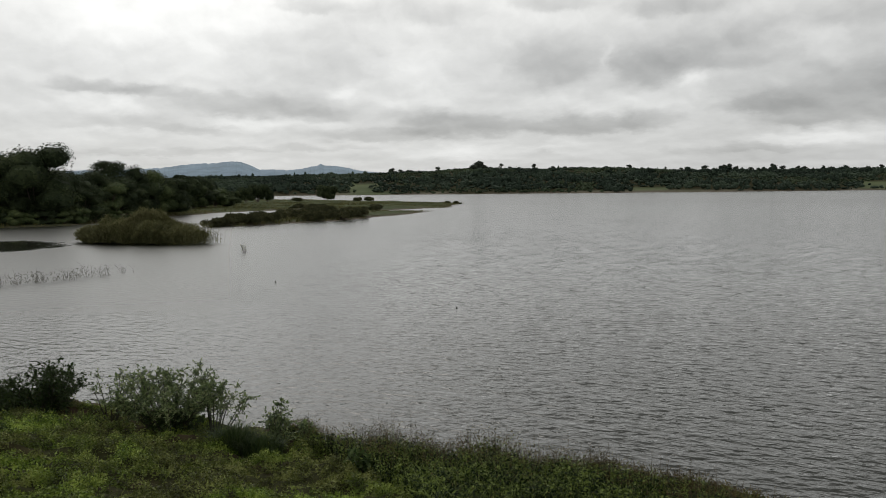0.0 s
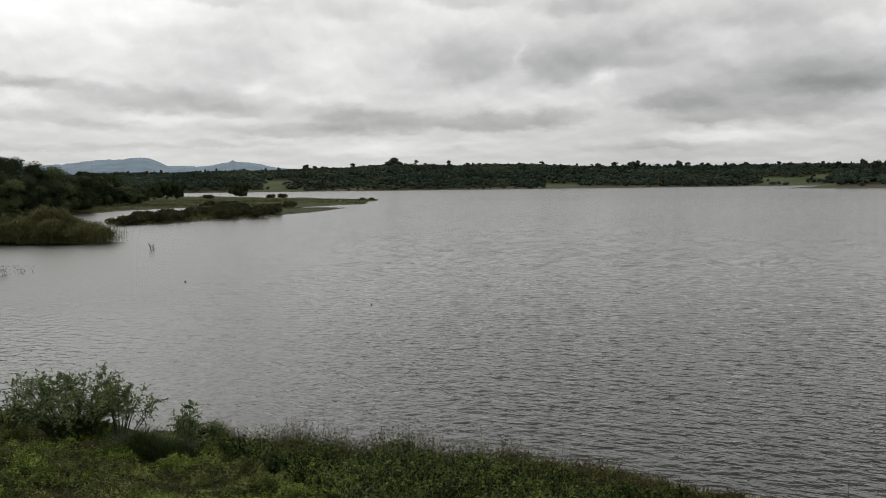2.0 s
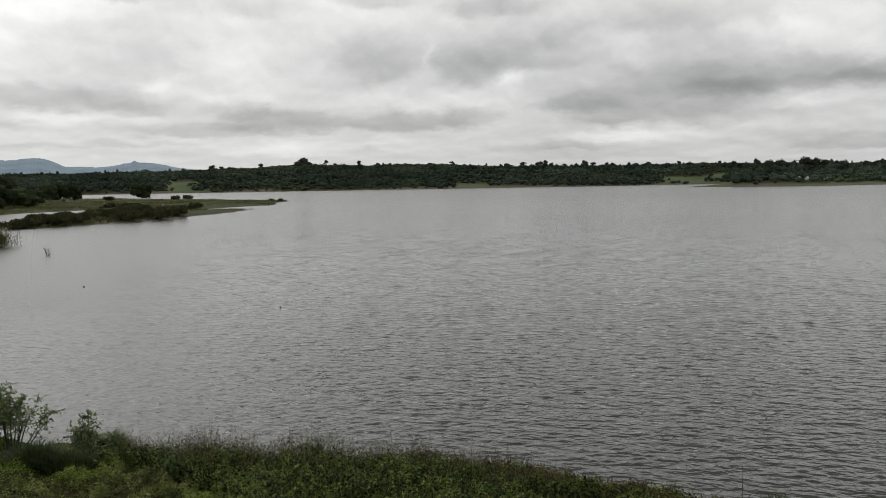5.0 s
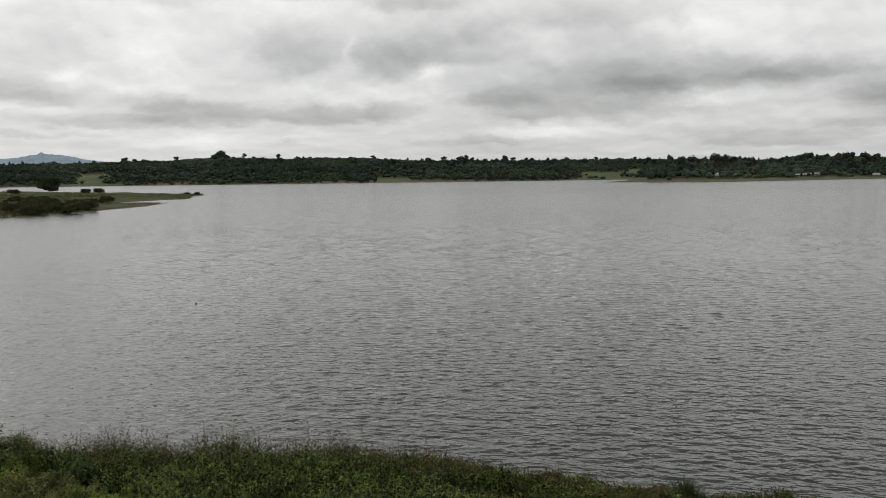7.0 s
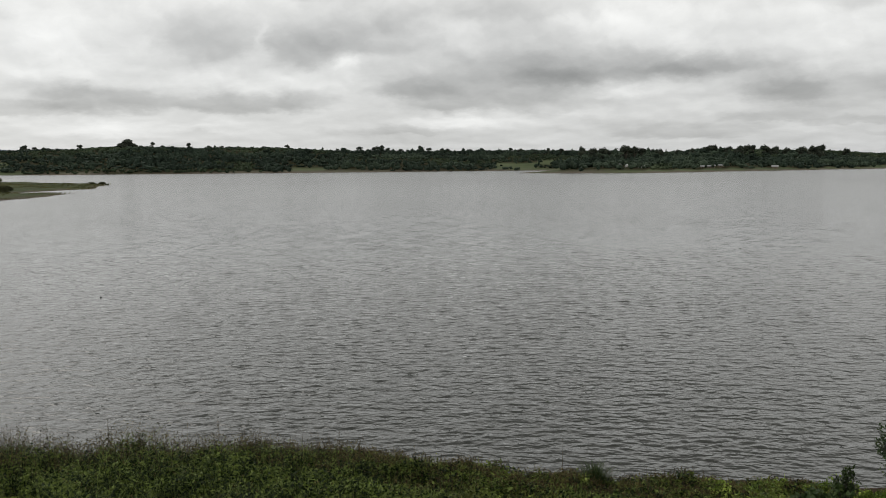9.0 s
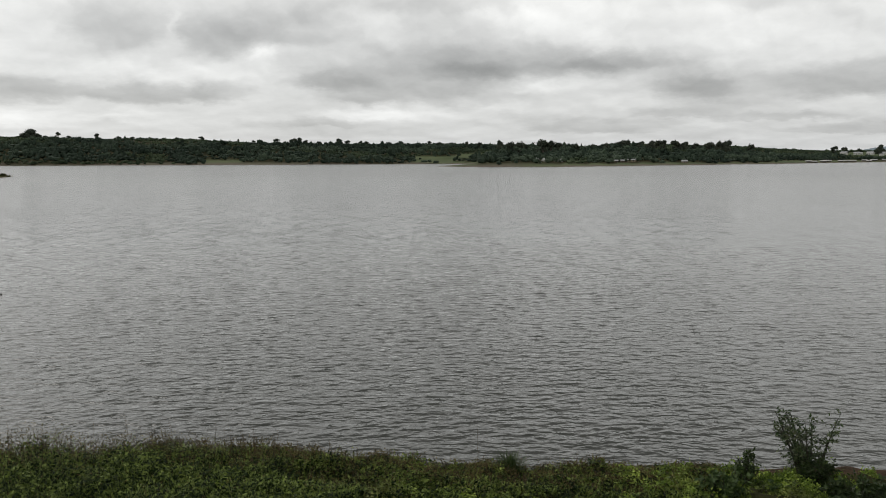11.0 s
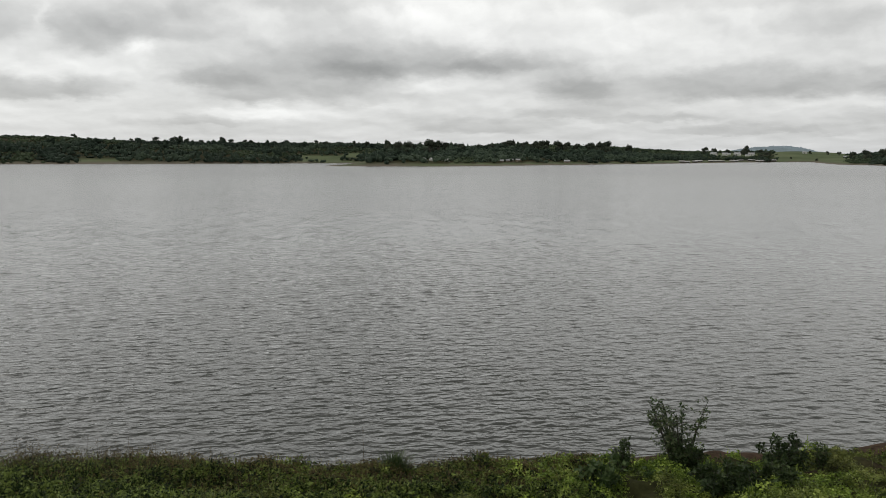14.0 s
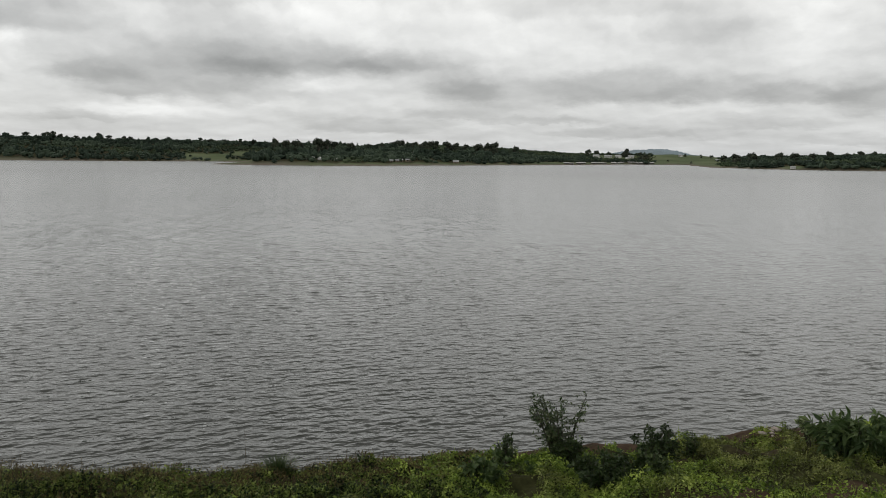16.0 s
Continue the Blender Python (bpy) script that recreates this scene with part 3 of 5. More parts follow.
def waves(x, y, r):
    """Height of the wind waves: many short crests from one side, longer ones out on the open lake."""
    rng = np.random.default_rng(77)
    h = np.zeros(x.shape)
    for k in range(150):
        lam = 0.16 * 1.034 ** k
        a = radians(WIND + (14, -12, -48)[k % 3] + rng.normal(0, 18))
        phase = rng.uniform(0, 6.28)
        share = smooth(lam / r, 0.010, 0.014) * smooth(lam / r, np.interp(r, (25, 60), (0.025, 0.022)), 0.017)
        on = share > 0
        if not on.any():
            continue
        kx, ky = math.sin(a) * 2 * np.pi / lam, math.cos(a) * 2 * np.pi / lam
        ph = kx * x[on] + ky * y[on] + phase
        h[on] += share[on] * STEEP * lam / 6.283 * (np.sin(ph + 0.5 * np.cos(ph)))
    gust = 0.85 + 0.35 * fbm(x * 0.05, y * 0.05, 3, 41)
    sheltered = np.interp(np.degrees(np.arctan2(x, y)), (-24, -4, 12), (0.85, 0.95, 1.0))
    calm = 1 - 0.6 * smooth(-np.degrees(np.arctan2(x, y)), 4, 13) * smooth(r, 28, 80)
    ruffled = calm + 1.2 * smooth(-x - 0.14 * y, 0, 10) * smooth(r, 108, 122)
    return h * gust * sheltered * ruffled * np.interp(r, (18, 40, 90, 200, 400), (1.15, 0.75, 0.30, 0.17, 0.10))


STEEP = 0.046


def build_water():
    az = np.concatenate([np.arange(-34, 77.01, 0.26), np.arange(80, 326, 6.0)])
    rings = np.concatenate([[2.0, 8.0], 12 * 1.004 ** np.arange(0, 404), 60.5 * 1.0075 ** np.arange(0, 267), [500, 800, 1800, 4950]])
    a, r = np.meshgrid(np.radians(az), rings)
    x, y = (r * np.sin(a)).ravel(), (r * np.cos(a)).ravel()
    r = r.ravel()
    z = np.zeros(len(x))
    on = (np.degrees(a.ravel()) < 78) & (r > 9) & (r < 440)
    z[on] = waves(x[on], y[on], r[on])
    shore = np.minimum(-inside_distance(x, y, BANK) / 2.5, -inside_distance(x, y, WEST) / 6)
    z = z * (0.3 + 0.7 * smooth(shore, 0.0, 1.0)) * smooth(r, 440, 300)
    off = np.hypot((0.883 * (x + 51.0) + 0.469 * (y - 94.5)) / 8.0, (-0.469 * (x + 51.0) + 0.883 * (y - 94.5)) / 12.0)
    z = z * smooth(off, 0.7, 1.05)
    na, nr = len(az), len(rings)
    i = np.arange(nr - 1)[:, None] * na
    j = np.arange(na)
    p, q = (i + j).ravel(), (i + (j + 1) % na).ravel()
    tris = np.concatenate([np.stack([p, p + na, q + na], 1), np.stack([p, q + na, q], 1)])
    ob = new("water", mesh_of("water", np.stack([x, y, z], 1), tris, M_WATER, True))
    tagged(ob, "wind-rippled grey lake water", "water", kind="structure")


def build_hills(az, crest, label, tint):
    """Far hills behind the lake's shores, with blue haze painted on as colour and glow."""
    m, t, p = material("glowing_hazed_hill")
    n = noise_node(t, obj_pos(t), 0.012, 6.0, 0.65)
    t.links.new(ramp(t, n.outputs[0], [(0.35, [0.80 * c for c in tint]), (0.65, [1.15 * c for c in tint])]), p.inputs["Base Color"])
    p.inputs["Roughness"].default_value = 1.0
    # painted haze: the slopes give off a blue glow of their own
    t.links.new(ramp(t, n.outputs[0], [(0.35, [0.60 * c for c in tint]), (0.65, [0.78 * c for c in tint])]), p.inputs["Emission Color"])
    p.inputs["Emission Strength"].default_value = 1.0
    rise = np.interp(az, [c[0] for c in crest], [c[1] for c in crest])
    rise = rise + 0.022 * fbm(az * 3, az * 0, 4, 31) + 0.022 * np.maximum(fbm(az * 12, az * 0, 2, 33), 0)
    vs, fs = [], []
    prof = ((0.0, 3500, -20), (0.55, 3900, 0), (0.85, 4150, 0), (1.0, 4350, 0), (0.5, 4600, 0))
    for k, (s, r, z0) in enumerate(prof):
        for i, a in enumerate(az):
            x, y = polar(a, r)
            vs.append((x, y, z0 + 6 + math.tan(radians(rise[i])) * 4350 * s if s else -20))
    n_ = len(az)
    for k in range(len(prof) - 1):
        for i in range(n_ - 1):
            p_ = k * n_ + i
            fs += [(p_, p_ + 1, p_ + n_ + 1), (p_, p_ + n_ + 1, p_ + n_)]
    tagged(new("backdrop", mesh_of("backdrop", vs, fs, m, True)), label, "hills", kind="structure")


build_ground()
build_water()
WEST_HILLS = ((-34, 1.2), (-22, 1.4), (-18.6, 1.53), (-17, 1.76), (-15.2, 1.84), (-14.1, 1.96), (-13.3, 1.84), (-12.3, 1.40), (-11.4, 1.42), (-10.5, 1.33), (-9.7, 1.42),
              (-9.0, 1.56), (-8.5, 1.64), (-8.3, 1.80), (-8.05, 1.66), (-7.0, 1.56), (-5.5, 1.25), (-3, 1.0))
EAST_HILLS = ((52, 0.1), (54.5, 0.35), (55.5, 0.5), (56.8, 0.68), (58.4, 0.74), (59.4, 0.62), (60.2, 0.42), (61.5, 0.25), (64, 0.1))
build_hills(np.linspace(-34, -3, 900), WEST_HILLS, "distant hazy blue wooded hills", (0.105, 0.143, 0.175))
build_hills(np.linspace(52, 64, 360), EAST_HILLS, "distant hazy blue-green hill behind the village", (0.075, 0.100, 0.112))


# ---------------------------------------------------------------- trees
def make_tree(name, seed, height, width, mat, label, group, lobes=9, leaf=0.7, count=650, trunk_share=0.35, open_crown=0.0, core=0.54):
    """A tree at the origin: tapered trunk with limbs, and a crown of leafy masses."""
    rng = np.random.default_rng(seed)
    root = tagged(new(name), label, "tree", group)
    rad = width / 2
    base = height * trunk_share
    bole = tube([(0, 0, -0.6), (0.1, 0, base * 0.5), (0.0, 0.15, base), (0.2, 0, height * 0.8)], [height * 0.03, height * 0.024, height * 0.02, height * 0.008], 8)
    trunk = part("trunk", bole, M_BARK, root, shade=True)
    solid, leafy = [], []
    for k in range(lobes):
        a = 2.4 * k + rng.uniform(-0.4, 0.4)
        zc = base + (height - base) * (0.10 + 0.70 * rng.random())
        out = rad * rng.uniform(0.35, 0.66) if k else 0.0
        sz = rad * rng.uniform(0.36, 0.52)
        if k == 0:
            zc, sz = base + (height - base) * 0.62, rad * 0.55
        c = np.array([math.cos(a) * out, math.sin(a) * out, zc])
        flat_ = min(0.8, (height - zc) / sz)
        size = np.array([sz, sz, sz * max(flat_, 0.35)])
        part("limb", tube([(0, 0, base * 0.8), c * [0.5, 0.5, 0.5] + [0, 0, base * 0.45], c], [height * 0.012, height * 0.009, height * 0.004], 5), M_BARK, trunk)
        if rng.random() >= open_crown:
            solid.append(lump(rng, c, size * core))
        dirs = sphere_dirs(rng, count, -0.65)
        pos = c + dirs * size * rng.uniform(0.5, 1.0, (count, 1)) ** 0.7
        leafy.append(leaves(pos, np.cross(dirs, rng.normal(size=(count, 3))) + dirs * 0.15, unit(dirs + 0.35 * rng.normal(size=(count, 3))), rng.uniform(0.6, 1.3, count) * leaf, rng.uniform(0.5, 0.9, count) * leaf))
    part("crown", join(solid + leafy), mat, root)
    return root


def place_tree(source, az, r, scale=1.0, turn=0.0, wide=1.0, first=False, sunk=0.1):
    x, y = polar(az, r)
    m = pose(x, y, land_z(x, y) - sunk, 0, 0, turn) @ Matrix.Diagonal((scale * wide, scale * wide, scale, 1))
    if first:
        source.matrix_basis = m
        return source
    return copy_thing(source, m @ Matrix.Diagonal((*source.scale, 1)).inverted())


def west_trees():
    lab = "dark green broadleaved tree with dense rounded crown by the lake"
    g = "trees of the wooded shore"
    kinds = [make_tree("tree", 11 + k, 10, 9 + k % 3, (M_DARKWOOD, M_DARKWOOD, M_DARKWOOD, M_MIDWOOD)[k], lab, g, 17, 0.32, 560, 0.06, core=0.64) for k in range(4)]
    # azimuth, distance, elevation of the top, widening, kind
    rows = [(-27.9, 172, 2.75, 0.80, 0), (-26.1, 174, 3.0, 0.78, 2), (-29.8, 178, 2.0, 0.9, 3), (-24.3, 190, 1.52, 0.8, 1), (-23.0, 196, 1.45, 0.8, 0), (-19.9, 192, 1.66, 0.6, 2),
            (-19.4, 196, 1.55, 0.8, 3), (-18.3, 200, 1.15, 0.9, 1), (-17.2, 206, 1.05, 0.9, 2), (-16.2, 212, 0.95, 0.9, 0), (-15.3, 220, 0.45, 1.0, 3),
            (-23.4, 174, 0.55, 1.0, 1), (-22.0, 178, 0.75, 0.9, 3), (-20.6, 180, 0.45, 1.0, 1), (-19.0, 190, 0.55, 1.0, 3), (-24.8, 172, 0.35, 1.1, 3),
            (-26.6, 168, 0.10, 1.2, 1), (-28.4, 169, 0.30, 1.2, 3), (-17.9, 199, 0.35, 1.0, 0), (-16.7, 208, 0.30, 1.0, 3), (-25.6, 171, -0.1, 1.3, 1), (-14.7, 230, -0.05, 1.2, 2),
            (-21.3, 186, 1.10, 0.9, 0), (-22.4, 205, 1.15, 0.9, 2), (-24.0, 182, 1.00, 0.9, 2), (-18.6, 192, 0.80, 0.9, 0), (-15.9, 214, 0.10, 1.1, 1), (-26.6, 180, 1.6, 1.0, 3)]
    rows += [(az, 160.0, math.degrees(math.atan((h - 5.2) / 170)), 0.95, kind) for az, h, kind in ((-29, 2.6, 3), (-28.2, 2.4, 1), (-27.3, 2.8, 3), (-26.4, 2.2, 3), (-25.4, 2.6, 1), (-24.5, 2.4, 3), (-23.6, 2.8, 3), (-22.6, 2.6, 0), (-21.6, 2.6, 3), (-20.6, 2.4, 3))]
    used = set()
    shore = ((-31, 164), (-24, 167), (-22, 181), (-20.6, 192), (-19, 208), (-17.5, 220), (-16, 232), (-14.5, 243))
    for k, (az, r, top, wide, kind) in enumerate(rows):
        r = max(r, float(np.interp(az, [q[0] for q in shore], [q[1] for q in shore])) + (2.5 if k >= 28 else 9.0))
        r = max(r, float(np.interp(az, (-19.2, -17.5, -13.5), (0, 270, 315))))
        h = 6 + r * math.tan(radians(top)) - land_z(*polar(az, r)) + 0.1
        place_tree(kinds[kind], az, r, h / 9.7, 67.0 * k, wide * 1.35, kind not in used, 0.1 if k < 28 else 0.5)
        used.add(kind)
    umbrella = make_tree("umbrella_tree", 31, 13.2, 10.5, M_DARKWOOD, "spreading tree with a flat airy umbrella crown", "", 16, 0.4, 240, 0.6, 1.0)
    place_tree(umbrella, -21.7, 208, 0.98, 20, 1.0, True)
    peaked = make_tree("tree", 33, 12.4, 6.4, M_DARKWOOD, "dark tree with a peaked crown standing above the shore wood", "peaked trees", 20, 0.32, 420, 0.08, core=0.62)
    place_tree(peaked, -17.3, 275, 1.02, 0, 1.0, True)
    place_tree(peaked, -16.6, 278, 0.98, 90, 0.95)
    place_tree(peaked, -17.9, 274, 0.86, 200, 1.15)
    # on the flat marsh
    g2 = "trees on the marsh spit"
    a = make_tree("tree", 41, 9.0, 12.0, M_DARKWOOD, "round dark tree standing alone on the marsh spit", g2, 13, 0.7, 500, 0.06)
    place_tree(a, -7.9, 470, 1.0, 0, 1.0, True)
    b = make_tree("tree", 43, 9.0, 12.0, M_DARKWOOD, "broad dark tree at the edge of the marsh", g2, 13, 0.7, 500, 0.06)
    place_tree(b, -12.5, 395, 0.95, 0, 0.9, True)
    for az, r, s, w in ((-13.3, 390, 0.8, 0.8), (-11.9, 400, 0.7, 0.8), (-14.2, 330, 0.62, 1.0)):
        place_tree(b, az, r, s, az * 40, w)


def marsh_shrubs():
    rng = np.random.default_rng(5)
    root = None
    rows = [(-5.85, 396, 1.8), (-5.1, 398, 2.0), (-9.9, 400, 2.0), (-15.4, 145, 1.4), (-15.0, 146, 1.5), (-14.6, 147.5, 1.3), (-13.9, 150, 1.2), (-12.6, 157, 1.3), (0.9, 322, 0.9), (0.3, 318, 0.8), (1.2, 320, 0.5),]
    while len(rows) < 150:
        az, r = rng.uniform(-16, 1), rng.uniform(142, 330)
        w = land(np.array([polar(az, r)[0]]), np.array([polar(az, r)[1]]))[2][0]
        px, py = polar(az, r)
        if 0.6 < w < 8 and px > -48 and not (px > -18 and py > 183):
            rows.append((az, r, rng.uniform(0.6, 1.3) if py > 190 else rng.uniform(0.8, 1.7)))
    for k, (az, r, h) in enumerate(rows):
        x, y = polar(az, r)
        if root is None:
            root = tagged(new("shrub"), "low dark shrub among marsh grass", "shrub", "shrubs on the marsh")
            geo = []
            for j in range(6):
                c = np.array([rng.uniform(-0.9, 0.9), rng.uniform(-0.9, 0.9), rng.uniform(0.25, 0.6)])
                s = np.array([0.5, 0.5, 0.38])
                geo.append(lump(rng, c, s * 0.75, ICO1))
                d = sphere_dirs(rng, 160, -0.4)
                geo.append(leaves(c + d * s * rng.uniform(0.8, 1.15, (160, 1)), unit(d + rng.normal(size=(160, 3))), d, 0.3, 0.14))
                part("stem", tube([(0, 0, -0.1), c * [0.6, 0.6, 0.5], c], [0.04, 0.03, 0.015], 5), M_BARK, root)
            part("foliage", join(geo), M_MARSHSHRUB, root)
            ob = root
            ob.matrix_basis = pose(x, y, land_z(x, y), 0, 0, 0) @ Matrix.Diagonal((h, h, h, 1))
        else:
            copy_thing(root, pose(x, y, land_z(x, y), 0, 0, 50 * k) @ Matrix.Diagonal((h / root.scale[0] * 1.0, h / root.scale[1], h / root.scale[2], 1)))


def marsh_grass():
    """Rank grass and sedge over the low west land, and reeds at its rim."""
    rng = np.random.default_rng(8)
    x, y = rng.uniform(-150, 10, 90000), rng.uniform(138, 545, 90000)
    keep = np.abs(np.degrees(np.arctan2(x, y))) < 31
    x, y = x[keep], y[keep]
    z, b, w, f = land(x, y)
    keep = (w > 0.3) & (rng.random(len(x)) < np.clip(1.25 - y / 480, 0.35, 1) * np.where(w < 6, 1.0, 0.6))
    x, y, z, w = x[keep], y[keep], z[keep], w[keep]
    patch = fbm(x * 0.06, y * 0.06, 3, 17)
    n, per = len(x), 3
    h = np.clip(0.42 + 0.5 * patch, 0.15, 1.2) * np.where((x > -24) & (y < 300), 0.6, 1) * np.where(y > 330, 0.65, 1)
    h = h * np.where((x > -20) & (y > 186) & (y < 262) & (w < 9), 0.35, 1)
    k = np.repeat(np.arange(n), per)
    base = np.stack([x[k] + rng.normal(0, 0.3, n * per), y[k] + rng.normal(0, 0.3, n * per), z[k] - 0.05], 1)
    geo = blades(base, h[k] * rng.uniform(0.6, 1.2, n * per), rng.normal(0, 0.9, (n * per, 2)), rng.uniform(0.07, 0.2, n * per))
    tagged(new("marsh_grass", mesh_of("marsh_grass", *geo, M_MARSH)), "olive and straw-coloured marsh grass on the low spit", "grass", kind="stuff")


def reed_bed():
    """A dense island of reeds and brush standing in the water."""
    rng = np.random.default_rng(9)
    n = 26000
    a, q = rng.uniform(0, 2 * np.pi, n), np.sqrt(rng.random(n))
    u, v = q * np.cos(a), q * np.sin(a)
    ax, ay = np.array([0.90, -0.43]), np.array([0.43, 0.90])
    c = np.array([-36.0, 99.2])
    p = c + 10.5 * u[:, None] * ax + 5.2 * v[:, None] * ay
    tall = 3.9 * (1 - q ** 3 * 0.62) * np.clip(0.84 + 0.34 * fbm(p[:, 0] * 0.42, p[:, 1] * 0.42, 3, 4), 0.45, 1.15) * np.interp(u, (-1, -0.2, 0.5, 1), (0.75, 1.0, 0.85, 0.6))
    edge = 0.90 + 0.12 * fbm(3 * np.cos(a), 3 * np.sin(a), 3, 6)
    z0 = rng.random(n) ** 0.7 * tall * 0.75 - 0.1
    spread = (0.86 + 0.14 * z0 / tall)[:, None] * edge[:, None]
    p = c + (p - c) * spread
    out = unit(p - c) * q[:, None] ** 3
    base = np.concatenate([p, z0[:, None]], 1)
    geo = [blades(base, np.minimum(tall - z0, rng.uniform(0.5, 1.4, n)), rng.normal(0, 0.8, (n, 2)) + 0.5 * out, rng.uniform(0.03, 0.08, n))]
    count = 36000
    dirs = rng.normal(size=(count, 3))
    k = rng.integers(0, n, count)
    high = rng.random(count) ** 0.6
    geo.append(leaves(np.concatenate([p[k] + out[k] * 0.5 * rng.random((count, 1)), (tall[k] * (0.1 + 0.88 * high))[:, None]], 1), dirs, dirs[:, ::-1], rng.uniform(0.2, 0.5, count), 0.11))
    # taller loose stalks at the open end
    m = 480
    e = c + (6.2 + rng.random((m, 1)) ** 1.4 * 4.0) * ax + rng.normal(0, 1.3, (m, 1)) * ay
    geo.append(blades(np.concatenate([e, np.full((m, 1), -0.2)], 1), rng.uniform(0.6, 2.9, m), rng.normal(0, 0.4, (m, 2)) + 0.2 * ax, 0.032))
    d = rng.normal(size=(m * 3, 3))
    e = np.repeat(e, 3, 0)
    geo.append(leaves(np.concatenate([e, rng.uniform(0.2, 2.3, (m * 3, 1))], 1), d, d[:, ::-1], 0.35, 0.07))
    tagged(new("reed_bed", mesh_of("reed_bed", *join(geo), M_REED)), "dense olive-brown reed clump standing in the lake", "reeds", kind="stuff")
    # thin line of drowned reeds nearer the dam
    cl = 30
    t_ = np.linspace(0, 1, cl)
    cx = -29.5 + 5.2 * t_ + rng.normal(0, 0.3, cl)
    cy = 52.8 + 7.8 * t_ + rng.normal(0, 0.9, cl)
    g2 = []
    for i in range(cl):
        m = int(rng.integers(5, 15)) + (18 if i < 4 else 0)
        bs = np.stack([cx[i] + rng.normal(0, 0.28, m), cy[i] + rng.normal(0, 0.3, m), np.full(m, -0.2)], 1)
        g2.append(blades(bs, rng.uniform(0.15, 0.7 + 0.8 * rng.random(), m), rng.normal(0, 0.8, (m, 2)), rng.uniform(0.012, 0.03, m)))
        d = rng.normal(size=(m, 3))
        g2.append(leaves(bs + [0, 0, 0.3] + rng.uniform(0, 0.6, (m, 1)) * [0, 0, 1], d, d[:, ::-1], 0.22, 0.04))
    tagged(new("drowned_reeds", mesh_of("drowned_reeds", *join(g2), M_DRYREED)), "thin line of drowned reed stalks in shallow water", "reeds", kind="stuff")


def floats():
    m = rough_material("weathered_dark_plastic", (0.02, 0.02, 0.018), (0.05, 0.045, 0.04), 20)
    first = None
    for az, r in ((-11.5, 55.3), (0.85, 41.5)):
        x, y = polar(az, r)
        if first is None:
            rng = np.random.default_rng(3)
            first = tagged(new("float"), "small dark net float on the water", "float", "net floats")
            part("bulb", lump(rng, np.array([0, 0, 0.03]), np.array([0.11, 0.09, 0.10]), ICO2, 0.05), m, first, shade=True)
            part("peg", tube([(0, 0, 0.05), (0.01, 0, 0.22)], [0.02, 0.012], 6), m, first)
            first.matrix_basis = pose(x, y, 0) @ Matrix.Diagonal((0.55, 0.55, 0.6, 1))
        else:
            copy_thing(first, pose(x, y, 0, 0, 0, 40) @ Matrix.Diagonal((0.8, 0.8, 0.8, 1)))
    x, y = polar(-13.52, 84)
    rng = np.random.default_rng(4)
    stick = tagged(new("dead_branch"), "bent dead branch sticking out of the water", "branch")
    wood = [tube([(0, 0, -0.3), (-0.12, 0, 0.3), (-0.3, 0, 0.75)], [0.05, 0.04, 0.015], 6), tube([(0, 0, -0.2), (0.12, 0.05, 0.2), (0.1, 0, 0.5)], [0.04, 0.03, 0.01], 5), tube([(0.05, 0, 0), (0.35, 0, 0.2)], [0.04, 0.01], 5)]
    part("wood", join(wood), M_BARK, stick)
    m_ = 60
    d = rng.normal(size=(m_, 3))
    part("leaf_rag", leaves(np.stack([rng.uniform(-0.3, 0.2, m_), rng.normal(0, 0.06, m_), rng.uniform(0.1, 0.7, m_)], 1), d, d[:, ::-1], 0.16, 0.06), M_REED, stick)
    stick.matrix_basis = pose(x, y, 0)


west_trees()
marsh_shrubs()
marsh_grass()
reed_bed()
floats()


# ---------------------------------------------------------------- the far shore
def far_crowns(rng, name, x, y, z, size, mat, label, category):
    """Many crowns, each a dark uneven core under leafy sprays, as one stand."""
    m = len(x)
    tall = np.maximum(size[:, 1], 1.2)
    mid = np.stack([x, y, z + tall * 0.44], 1)
    v0, f0 = ICO1
    k = len(v0)
    radii = np.stack([size[:, 0] * rng.uniform(0.8, 1.2, m), size[:, 0] * rng.uniform(0.8, 1.2, m), tall * 0.52], 1)
    v = v0[None] * (0.80 + 0.5 * (rng.random((m, k, 1)) - 0.5)) * radii[:, None] + mid[:, None]
    pieces = [(v.reshape(-1, 3), (f0[None] + np.arange(m)[:, None, None] * k).reshape(-1, 3))]
    c = 15
    d = sphere_dirs(rng, m * c, -0.35)
    j = np.repeat(np.arange(m), c)
    pos = mid[j] + d * radii[j] * rng.uniform(0.62, 1.0, (m * c, 1))
    wide = np.minimum(size[j, 0], 3.0) * rng.uniform(0.25, 0.6, m * c)
    face = unit(0.7 * d + 0.6 * rng.normal(size=(m * c, 3)) + [0, 0, 0.25])
    pieces.append(leaves(pos - face * 0.2, unit(np.cross(face, rng.normal(size=(m * c, 3)))), face, wide, wide * 0.9))
    tagged(new(name, mesh_of(name, *join(pieces), mat, False)), label, category, kind="stuff")


